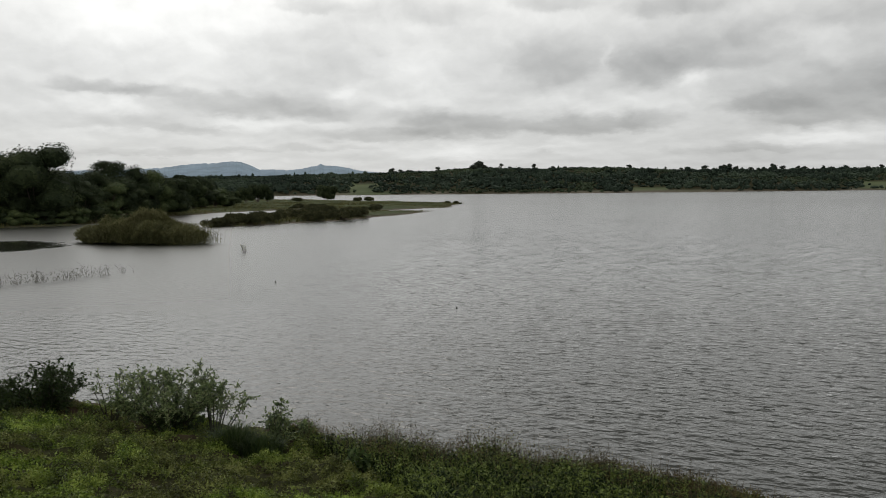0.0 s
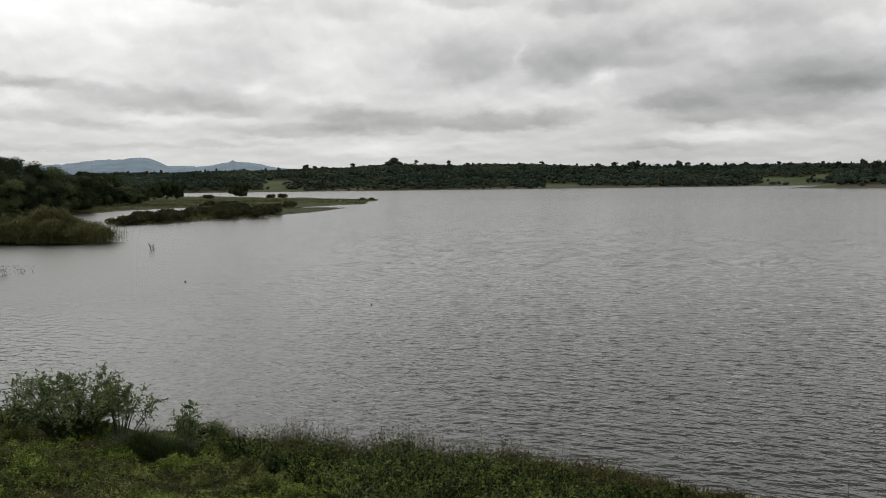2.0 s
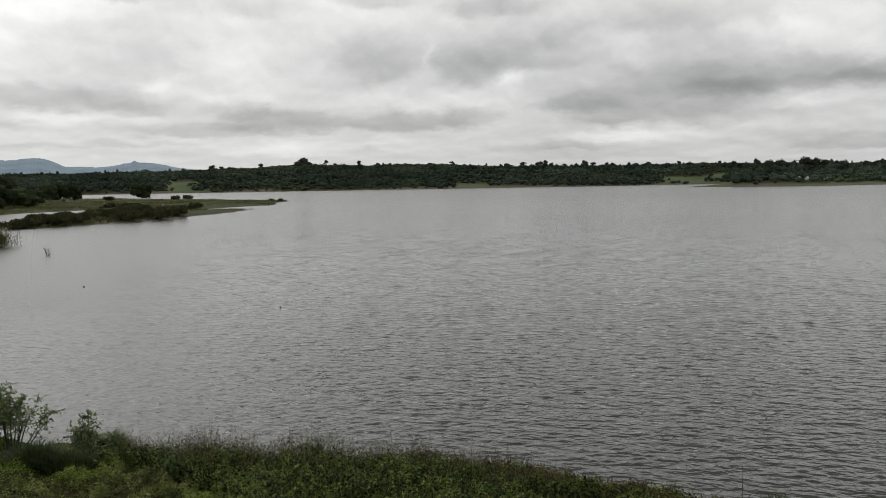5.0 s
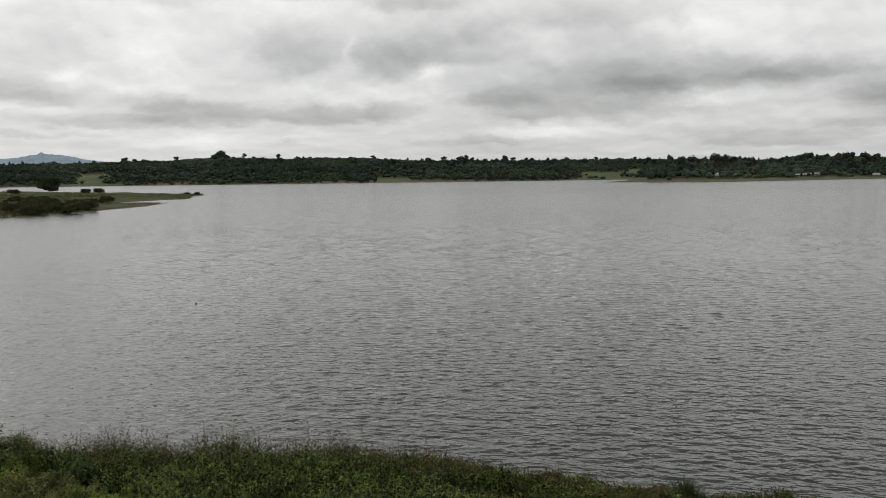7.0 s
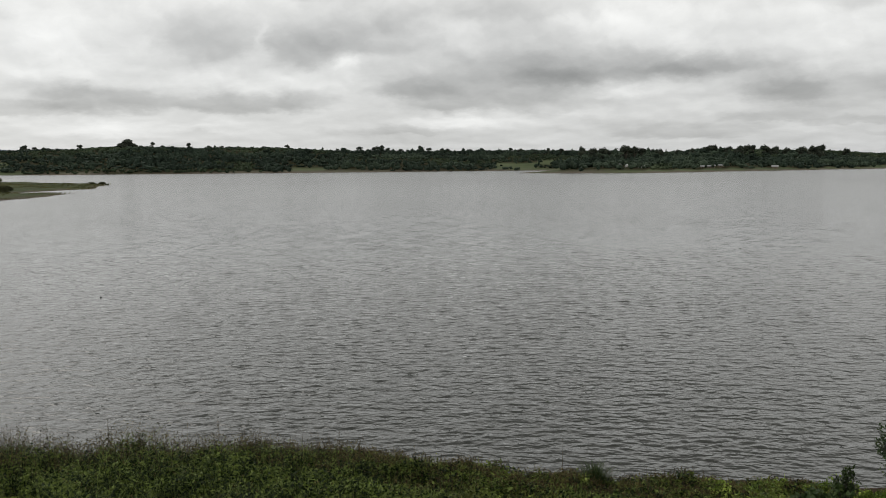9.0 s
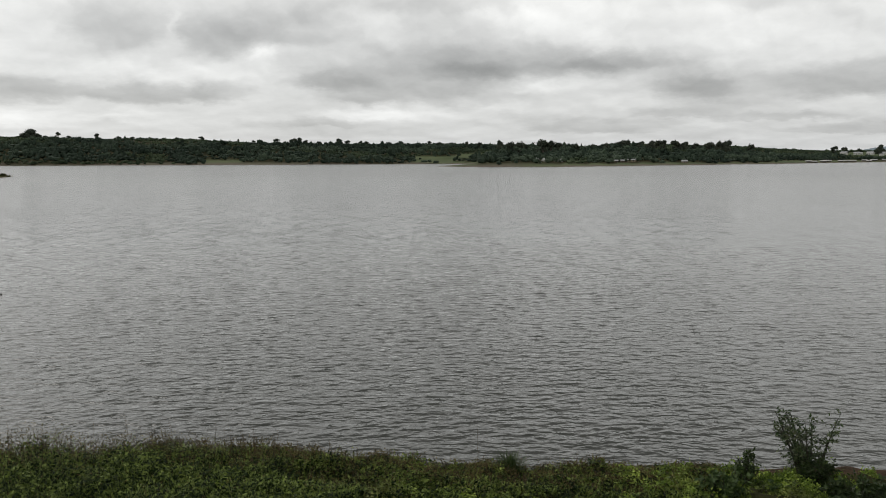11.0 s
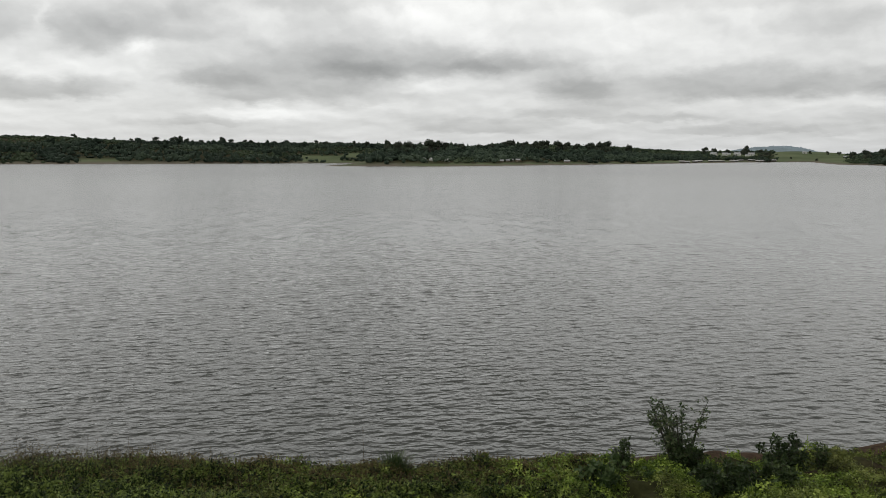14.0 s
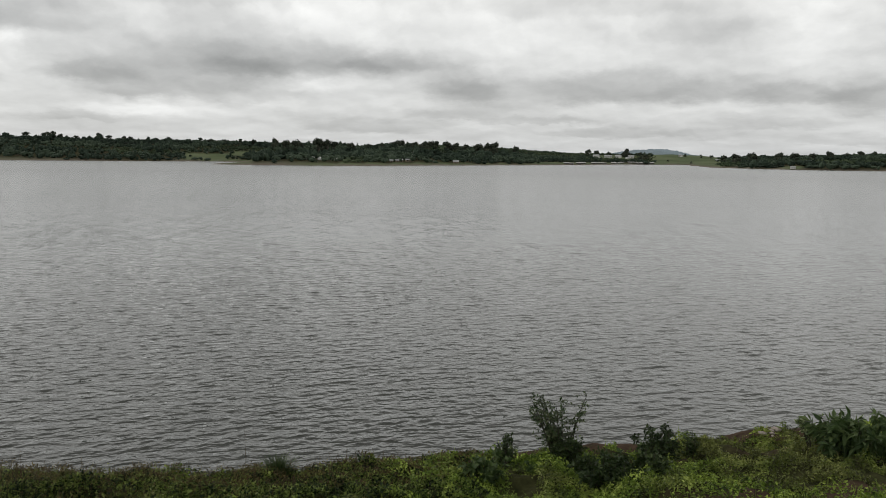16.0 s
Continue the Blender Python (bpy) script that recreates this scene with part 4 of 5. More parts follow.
def far_woods():
    rng = np.random.default_rng(12)
    n = 36000
    az, r = rng.uniform(-18, 73, n), np.sqrt(rng.uniform(560 ** 2, 1600 ** 2, n))
    x, y = r * np.sin(np.radians(az)), r * np.cos(np.radians(az))
    z, b, w, f = land(x, y)
    keep = (f > 4) & (f < 470) & ~open_ground(az + rng.normal(0, 0.25, n), np.maximum(f + rng.normal(0, 6, n), 0.5))
    az, x, y, z, f = az[keep], x[keep], y[keep], z[keep], f[keep]
    m = len(x)
    # light scrub on the middle slopes, tall dark wood along the water and the crest
    patch = fbm(az * 0.16, f * 0.010, 3, 51)
    scrub = patch + np.interp(az, (-8, 0, 10, 16, 30, 76), (0.05, 0.35, 0.25, -0.15, -0.25, -0.25)) + np.interp(f, (0, 40, 90, 300, 400, 470), (-0.8, -0.5, 0.1, 0.15, -0.3, -0.6)) > 0.05
    grove = fbm(az * 0.9, f * 0.03, 2, 53)
    tall = rng.uniform(2.2, 5.4, m) + 2.2 * grove + 4.5 * rng.random(m) ** 5
    tall = np.where(scrub, 0.55 * tall, tall) * np.where(az > 48, 0.85, 1.0)
    tall = np.where(f > 330, rng.uniform(2.2, 2.9, m) + 2.5 * rng.random(m) ** 14 + 0.4 * grove, tall)
    crest = f > 330
    size = np.stack([np.where(crest, 1.5, 1.0) * rng.uniform(1.3, 3.0, m) + 2.6 * rng.random(m) ** 4 * ~scrub, tall], 1)
    d, s = ~scrub, scrub
    far_crowns(rng, "far_woods", x[d], y[d], z[d], size[d], M_FARWOOD, "continuous dark green woodland on the far hillside", "woodland")
    far_crowns(rng, "far_scrub", x[s], y[s], z[s], size[s], M_FARSCRUB, "lighter green scrub between the woods on the far slopes", "scrub")


def skyline_trees():
    g = "trees on the far ridge"
    lab = ("broad dark domed tree on the far ridge", "slim dark tree standing on the far ridge", "small loose-crowned tree on the far ridge", "small tree with bare stem on the far ridge")
    kinds = [make_tree("tree", 60 + k, 10, (14, 7, 10, 9)[k], M_RIDGE, lab[k], g, (16, 10, 9, 6)[k], (0.9, 0.9, 0.9, 0.8)[k], (130, 110, 90, 90)[k], (0.0, 0.05, 0.15, 0.28)[k], (0, 0, 0.3, 0.5)[k], core=0.76) for k in range(4)]
    # azimuth, distance, elevation of the top, kind, widening
    rows = [(2.42, 1240, 1.80, 0, 1.12), (6.2, 1230, 1.64, 1, 0.85), (-0.33, 1270, 1.47, 2, 0.9), (-3.5, 1290, 1.40, 0, 0.9), (-2.9, 1290, 1.32, 2, 1.1), (-2.4, 1290, 1.30, 2, 1.1), (3.98, 1260, 1.66, 3, 0.9), (3.3, 1240, 1.44, 2, 1.4), (4.6, 1240, 1.44, 2, 1.2),
            (7.5, 1240, 1.42, 0, 1.2), (8.3, 1240, 1.40, 2, 1.2), (12.58, 1250, 1.45, 2, 1.0), (9.4, 1250, 1.38, 2, 1.3), (11.0, 1250, 1.38, 2, 1.2), (14.9, 1250, 1.28, 3, 0.8), (13.4, 1250, 1.26, 2, 1.0), (15.9, 1250, 1.20, 2, 1.0), (17.4, 1250, 1.32, 3, 1.3), (18.5, 1245, 1.32, 2, 1.3),
            (18.9, 1250, 1.40, 3, 0.8), (19.3, 1250, 1.22, 0, 0.8), (20.2, 1250, 1.14, 2, 1.2), (21.55, 1240, 1.32, 0, 0.75), (22.1, 1240, 1.20, 2, 1.1), (23.0, 1240, 1.16, 0, 0.9), (23.4, 1240, 1.14, 2, 0.9), (24.4, 1240, 1.06, 2, 1.2), (25.0, 1230, 1.08, 0, 0.8), (25.75, 1230, 1.14, 3, 1.0),
            (26.9, 1230, 1.05, 0, 1.0), (27.7, 1220, 1.19, 1, 0.9), (28.3, 1210, 1.08, 2, 1.2), (29.2, 1200, 1.06, 2, 1.0), (30.23, 1180, 1.16, 1, 0.9), (31.1, 1150, 1.06, 2, 0.9), (32.5, 1080, 1.15, 0, 0.6), (33.2, 1040, 1.05, 2, 1.0), (34.0, 990, 1.05, 2, 1.1), (35.4, 985, 1.18, 2, 1.0), (35.95, 985, 1.15, 3, 1.0),
            (36.4, 985, 1.09, 1, 1.1), (37.6, 990, 0.94, 2, 1.0), (38.8, 990, 0.88, 2, 1.2), (39.6, 1000, 0.96, 0, 0.9), (40.6, 1010, 1.12, 2, 1.2), (41.0, 1020, 1.16, 2, 0.9), (41.8, 1030, 1.04, 0, 0.9), (42.5, 1040, 1.08, 0, 1.0), (43.36, 1050, 1.20, 1, 0.8), (43.0, 1050, 1.12, 2, 1.0), (44.1, 1060, 1.09, 2, 1.2),
            (44.6, 1070, 1.00, 0, 0.9), (45.3, 1080, 0.92, 2, 1.0), (46.2, 1100, 0.96, 2, 1.2), (46.8, 1110, 1.00, 0, 0.7), (47.2, 1110, 1.05, 0, 0.8), (48.7, 1150, 0.82, 2, 0.8)]
    low = [(53.6, 1400, 0.66, 2, 1.0), (54.2, 1410, 0.60, 2, 1.0), (55.0, 1440, 0.52, 2, 1.0), (56.1, 1450, 0.72, 0, 0.9), (57.0, 1470, 0.52, 2, 1.2), (57.4, 1350, 0.34, 0, 1.1), (57.0, 1300, 0.22, 0, 1.1), (55.4, 1330, 0.18, 0, 1.0), (53.9, 1310, 0.2, 0, 1.0), (59.9, 1480, 0.42, 2, 1.0),
           (60.9, 1470, 0.40, 2, 0.9), (61.5, 1440, 0.36, 3, 1.0), (62.3, 1300, 0.34, 2, 1.0), (63.1, 1160, 0.44, 0, 0.8), (64.1, 1140, 0.52, 2, 1.2), (65.6, 1120, 0.54, 0, 0.8), (66.5, 1120, 0.53, 2, 1.2), (68.6, 1110, 0.64, 0, 0.8), (67.6, 1110, 0.52, 2, 1.0), (69.6, 1110, 0.56, 2, 1.2), (70.3, 1110, 0.73, 1, 1.2),
           (71.0, 1110, 0.66, 2, 1.0), (58.8, 1300, 0.0, 2, 1.2), (60.3, 1260, -0.05, 0, 1.0), (31.55, 640, -0.10, 1, 1.1), (31.15, 640, -0.18, 2, 1.0), (-5.0, 985, 0.22, 0, 0.7), (-2.9, 960, 0.10, 0, 0.8)]
    used = set()
    for k, (az, r, top, kind, wide) in enumerate(rows + low):
        h = 6 + r * math.tan(radians(top)) - land_z(*polar(az, r))
        place_tree(kinds[kind], az, r, max(h, 3.0) / 8.7, 83.0 * k, wide * (1.2 if k == 0 else 1.0 if az < 30 else 0.8), kind not in used)
        used.add(kind)
    # larger trees in the woods on the slope
    rng = np.random.default_rng(64)
    group = "larger trees on the far slope"
    kind = make_tree("tree", 71, 10, 13, M_FARWOOD, "large round tree rising from the far woods", group, 12, 0.9, 110, 0.05)
    first = True
    while True:
        az, r = rng.uniform(-3, 72), rng.uniform(640, 1300)
        x, y = polar(az, r)
        f = float(land(np.array([x]), np.array([y]))[3][0])
        if not 25 < f < 330 or open_ground(np.array([az]), np.array([f]))[0]:
            continue
        place_tree(kind, az, r, rng.uniform(0.5, 0.95) * (0.8 if az > 48 else 1.0), 360 * rng.random(), rng.uniform(0.8, 1.3), first)
        first = False
        used.add(az)
        if len(used) > 58:
            break


def prism_house(name, wide, deep, wall_h, roof_h, wall_mat, roof_mat, label, category, group, door=True):
    """A small far building: walls with openings, pitched roof with eaves."""
    root = tagged(new(name), label, category, group)
    w, d, h = wide / 2, deep / 2, wall_h

    def box(x0, x1, y0, y1, z0, z1):
        v = np.array([(x, y, z) for z in (z0, z1) for x, y in ((x0, y0), (x1, y0), (x1, y1), (x0, y1))], float)
        f = [(0, 1, 5), (0, 5, 4), (1, 2, 6), (1, 6, 5), (2, 3, 7), (2, 7, 6), (3, 0, 4), (3, 4, 7), (4, 5, 6), (4, 6, 7), (0, 2, 1), (0, 3, 2)]
        return v, np.array(f)
    part("wall", box(-w, w, -d, d, -0.4, h), wall_mat, root)
    e = 0.5
    v = np.array([(-w - e, -d - e, h), (w + e, -d - e, h), (w + e, d + e, h), (-w - e, d + e, h), (-w - e, 0, h + roof_h), (w + e, 0, h + roof_h)], float)
    v = np.concatenate([v, v - [0, 0, 0.15]])
    f = [(0, 1, 5), (0, 5, 4), (2, 3, 4), (2, 4, 5), (1, 2, 5), (3, 0, 4), (0, 6, 7), (0, 7, 1), (2, 8, 9), (2, 9, 3), (6, 9, 8), (6, 8, 7)]
    part("roof", (v, np.array(f)), roof_mat, root)
    if door:
        part("door", box(-0.45, 0.45, -d - 0.04, -d, 0, min(2.0, h - 0.1)), M_OPENING, root)
        for sx in (-1, 1):
            part("window", box(sx * w * 0.6 - 0.4, sx * w * 0.6 + 0.4, -d - 0.03, -d, 0.9, min(1.9, h - 0.2)), M_OPENING, root)
    return root


M_OPENING = rough_material("dark_opening", (0.015, 0.015, 0.015), (0.03, 0.03, 0.03), 3)
M_WHITE = rough_material("white_wall_paint", (0.50, 0.49, 0.46), (0.68, 0.67, 0.64), 1.5)
M_THATCH = rough_material("weathered_thatch", (0.16, 0.13, 0.09), (0.30, 0.25, 0.18), 4)
M_TIN = rough_material("pale_sheet_metal", (0.24, 0.245, 0.25), (0.36, 0.36, 0.35), 1.0, 0.5)
M_HUTROOF = rough_material("white_hut_roof", (0.48, 0.48, 0.46), (0.66, 0.66, 0.64), 1.0, 0.6)
# The shade under the bungalows' roofs, put into the wall colour.
M_SHADE = rough_material("painted_veranda_shade", (0.030, 0.025, 0.020), (0.075, 0.060, 0.048), 2.0)
M_ROOF = rough_material("bleached_roof_sheet", (0.30, 0.295, 0.28), (0.46, 0.45, 0.43), 1.0, 0.6)


def face_dam(az, r, extra=0.0):
    x, y = polar(az, r)
    return pose(x, y, land_z(x, y), 0, 0, -az + extra)


def far_buildings():
    hut = prism_house("beach_hut", 4.2, 3.4, 0.7, 2.6, M_WHITE, M_HUTROOF, "small white lakeside hut with a steep pale roof", "hut", "row of white huts")
    for k in range(5):
        m = face_dam(35.0 + 0.42 * k + (0, 0.05, -0.04, 0.07, -0.03)[k], 622 + 3 * k, 68 + 9 * (k % 3)) @ Matrix.Diagonal((0.72, 0.72, 0.66, 1))
        if k == 0:
            hut.matrix_basis = m
        else:
            copy_thing(hut, m @ Matrix.Diagonal((*hut.scale, 1)).inverted())
    pav = prism_house("pavilion", 4.2, 3.6, 1.9, 1.2, M_THATCH, M_TIN, "open lakeside pavilion with a pale roof", "pavilion", "row of pavilions")
    for k in range(5):
        m = face_dam(40.3 + 0.34 * k + (0, 0.06, -0.03, 0.05, 0)[k], 668 + 9 * k, 7 * k) @ Matrix.Diagonal((0.62, 0.62, 0.72, 1))
        if k == 0:
            pav.matrix_basis = m
        else:
            copy_thing(pav, m @ Matrix.Diagonal((*pav.scale, 1)).inverted())
    big = prism_house("boathouse", 8, 5, 2.0, 1.8, M_THATCH, M_TIN, "low boathouse with a pale sheet-metal roof on the shore", "boathouse", "")
    big.matrix_basis = face_dam(44.7, 728) @ Matrix.Diagonal((0.6, 0.6, 0.7, 1))
    home = prism_house("house", 9, 6, 2.8, 2.2, M_WHITE, M_TIN, "white house with a pale roof on the far shore", "house", "houses of the village")
    rows = ((54.15, 1395, 1.0), (54.85, 1410, 0.9), (55.05, 1425, 0.7), (55.6, 1420, 1.0), (56.45, 1415, 1.0), (56.2, 1395, 0.6), (53.3, 1330, 0.6), (66.5, 700, 0.42), (37.95, 860, 0.4), (59.6, 1500, 0.7), (61.9, 1400, 0.6))
    for k, (az, r, s) in enumerate(rows):
        m = face_dam(az, r, 25 * (k % 3 - 1)) @ Matrix.Diagonal((s, s, s, 1))
        if k == 0:
            home.matrix_basis = m
        else:
            copy_thing(home, face_dam(az, r, 25 * (k % 3 - 1)) @ Matrix.Diagonal((s, s, s, 1)))
    low = prism_house("bungalow", 7, 5, 1.8, 1.1, M_SHADE, M_ROOF, "low bungalow with shade-dark painted walls and a bleached roof by the water", "bungalow", "bungalows by the water")
    rng = np.random.default_rng(71)
    for k in range(20):
        az = (52.2, 52.55, 53.0, 53.2, 53.35, 54.0, 54.25, 54.5, 54.75, 55.3, 55.5, 55.75, 55.9, 56.4, 56.6, 56.85, 57.1, 57.35, 57.6, 57.8)[k] + rng.uniform(-0.04, 0.04)
        r = float(np.interp(az, (44, 52, 56, 60), (680, 900, 1150, 1230))) + rng.uniform(14, 46)
        size = rng.uniform(0.5, 0.85)
        m = face_dam(az, r, rng.uniform(-25, 25)) @ Matrix.Diagonal((size, size, size, 1))
        if k == 0:
            low.matrix_basis = m
        else:
            copy_thing(low, m @ Matrix.Diagonal((*low.scale, 1)).inverted())


far_woods()
skyline_trees()
far_buildings()


# ---------------------------------------------------------------- the near bank
TALL_AZ = (-13, -10, -6, 0, 8, 16, 22, 28, 36, 46, 52)
TALL_H = (0.10, 0.45, 0.72, 0.74, 0.64, 0.44, 0.27, 0.24, 0.24, 0.22, 0.0)


def bank_points(rng, n, a0, a1, r0, r1):
    az = rng.uniform(a0, a1, n)
    r = np.sqrt(rng.uniform(r0 ** 2, r1 ** 2, n))
    x, y = r * np.sin(np.radians(az)), r * np.cos(np.radians(az))
    z, b, w, f = land(x, y)
    return az, x, y, z, b


def bare(x, y):
    """Worn and muddy spots in the green."""
    spots = ((-4.7, 13.4, 1.1, 0.45), (-6.9, 13.2, 0.6, 0.3), (-8.0, 15.6, 0.7, 0.3), (12.6, 5.6, 1.6, 0.5), (10.6, 5.8, 0.8, 0.3), (-3.4, 14.2, 0.5, 0.3))
    k = np.zeros(x.shape)
    for cx, cy, wx, wy in spots:
        k = np.maximum(k, np.exp(-((x - cx) / wx) ** 2 - ((y - cy) / wy) ** 2))
    # a strip of thinned green over soil along the slope
    strip = np.exp(-((0.54 * x + 0.84 * y - 10.55 + 0.12 * fbm(x * 2, y * 2, 2, 54)) / 0.42) ** 4) * smooth(x, 10.4, 11.8)
    k = np.maximum(k, 0.8 * strip)
    return np.maximum(k, smooth(fbm(x * 1.3, y * 1.3, 3, 52), 0.45, 0.95) * 0.7)


def build_lawn():
    rng = np.random.default_rng(101)
    az, x, y, z, b = bank_points(rng, 1700000, -33, 78, 10.5, 27)
    tone = fbm(x * 0.7, y * 0.7, 4, 51)
    edge = np.interp(az, (-30, -18, -12, 50, 58, 75), (1.1, 1.3, 0.6, 0.35, 1.0, 0.9))
    clump = fbm(x * 3.2, y * 3.2, 3, 57)
    keep = (b > edge + 0.2 * tone) & (rng.random(len(x)) > 0.93 * bare(x, y)) & (rng.random(len(x)) < 0.62 + 1.3 * clump)
    keep &= ~((az > -3) & (az < 44) & (rng.random(len(x)) < 0.6))
    x, y, z, az, tone, clump = x[keep], y[keep], z[keep], az[keep], tone[keep], clump[keep]
    n = len(x)
    thick = np.clip(0.08 + 0.07 * tone + 0.20 * clump, 0.015, 0.36)
    pos = np.stack([x, y, z + rng.random(n) * thick], 1)
    d = rng.normal(size=(n, 3)) * [1, 1, 0.45]
    # leaves lie on the cushions' sides
    slope = np.stack([fbm(x * 3.2 + 0.15, y * 3.2, 2, 57) - fbm(x * 3.2 - 0.15, y * 3.2, 2, 57), fbm(x * 3.2, y * 3.2 + 0.15, 2, 57) - fbm(x * 3.2, y * 3.2 - 0.15, 2, 57), np.zeros(n)], 1)
    nrm = unit(rng.normal(size=(n, 3)) * 0.4 + [0, 0, 1] - 3.0 * slope)
    size = rng.uniform(0.025, 0.066, n)
    pieces = [leaves(pos, d, nrm, size, size * rng.uniform(0.45, 0.8, n))]
    m = min(n, 16000)
    k = rng.permutation(n)[:m]
    pieces.append(blades(pos[k] - [0, 0, 0.01], rng.uniform(0.05, 0.16, m), rng.normal(0, 0.5, (m, 2)), 0.009))
    # thinner cover on the crest round the standing place
    az, x, y, z, b = bank_points(rng, 60000, -60, 110, 1.2, 10.6)
    keep = rng.random(len(x)) > 0.8 * bare(x, y)
    x, y, z = x[keep], y[keep], z[keep]
    n = len(x)
    size = rng.uniform(0.03, 0.09, n)
    pieces.append(leaves(np.stack([x, y, z + rng.random(n) * 0.07], 1), rng.normal(size=(n, 3)) * [1, 1, 0.45], unit(rng.normal(size=(n, 3)) * 0.55 + [0, 0, 1]), size, size * 0.6))
    ob = new("lawn", mesh_of("lawn", *join(pieces), M_LAWN))
    tagged(ob, "short creeping green ground cover on the dam bank", "grass", kind="stuff")


def build_tall_grass():
    rng = np.random.default_rng(102)
    az, x, y, z, b = bank_points(rng, 92000, -13, 52, 11.2, 20.5)
    front = np.interp(az, (-13, -11.5, -9.5, -7.5, -6, -4, -2.5, -1), (0.3, 0.6, 0.9, 1.5, 2.1, 2.9, 4.2, 8))
    hgt = np.interp(az, TALL_AZ, TALL_H) * (1 + 0.18 * fbm(x * 1.3, y * 1.3, 3, 61) + 0.30 * fbm(x * 4, y * 4, 2, 63)) * np.interp(b, (0, 0.5, 2, 4), (0.6, 0.95, 1.0, 0.75))
    keep = (b > 0.08) & (b < front + 0.5 * fbm(x * 1.5, y * 1.5, 2, 62)) & (hgt > 0.08)
    keep &= rng.random(len(x)) < 0.70 + 0.75 * fbm(x * 3.4, y * 3.4, 2, 64)
    x, y, z, b, az, hgt = x[keep], y[keep], z[keep], b[keep], az[keep], hgt[keep]
    n = len(x)
    base = np.stack([x, y, z - 0.02], 1)
    lean = rng.normal(0, 0.16, (n, 2))
    pieces = []
    pieces.append(blades(base + rng.normal(0, 0.02, (n, 3)) * [1, 1, 0], hgt * rng.uniform(0.55, 1.0, n), rng.normal(0, 0.38, (n, 2)), rng.uniform(0.007, 0.014, n)))
    # leafy herbs low between the blades
    for j in range(4):
        q = rng.random(n)
        pos = base + np.concatenate([lean, np.ones((n, 1))], 1) * (hgt * (0.18 + 0.55 * q))[:, None] + rng.normal(0, 0.03, (n, 3)) * [1, 1, 0]
        d = rng.normal(size=(n, 3)) * [1, 1, 0.5]
        size = rng.uniform(0.035, 0.095, n)
        pieces.append(leaves(pos, d, unit(rng.normal(size=(n, 3)) * 0.8 + [0, 0, 0.8]), size, size * 0.5))
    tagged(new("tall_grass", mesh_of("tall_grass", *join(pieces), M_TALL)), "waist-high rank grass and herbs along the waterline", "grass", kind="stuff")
    tops = []
    ripe = np.flatnonzero(rng.random(n) < np.interp(b, (0.5, 1.2, 2.2, 3.5), (1.0, 0.8, 0.25, 0.04)))
    for j in range(2):
        m = len(ripe)
        q = rng.random(m) ** 0.6
        pos = base[ripe] + np.concatenate([lean[ripe], np.ones((m, 1))], 1) * (hgt[ripe] * (0.66 + 0.38 * q))[:, None] + rng.normal(0, 0.025, (m, 3)) * [1, 1, 0]
        size = rng.uniform(0.025, 0.06, m)
        tops.append(leaves(pos, rng.normal(size=(m, 3)) + [0, 0, 0.4], rng.normal(size=(m, 3)), size, size * 0.3))
    tagged(new("grass_tops", mesh_of("grass_tops", *join(tops), M_TOP)), "brownish seeding tops of the rank grass", "grass", kind="stuff")
    # seeding stalks stand above the rest
    k = rng.permutation(n)[: int(n * 0.18)]
    k = k[(b[k] < 2.6)]
    m = len(k)
    over = hgt[k] * rng.uniform(0.8, 1.12, m) + rng.random(m) ** 5 * 0.4 * np.minimum(hgt[k] / 0.5, 1)
    ln = rng.normal(0, 0.10, (m, 2))
    pieces = [blades(base[k], over, ln, 0.006, 0.2)]
    for j in range(7):
        pos = base[k] + np.concatenate([ln * 0.9, np.ones((m, 1)) * 0.96], 1) * (over * (1.0 - 0.028 * j))[:, None] + rng.normal(0, 0.006, (m, 3))
        pieces.append(leaves(pos, rng.normal(size=(m, 3)) * [0.6, 0.6, 0.6] + [0, 0, 0.5], rng.normal(size=(m, 3)), rng.uniform(0.015, 0.035, m), 0.011))
    tagged(new("seed_stalks", mesh_of("seed_stalks", *join(pieces), M_SEED)), "thin brown seeding stalks above the rank grass", "grass", kind="stuff")


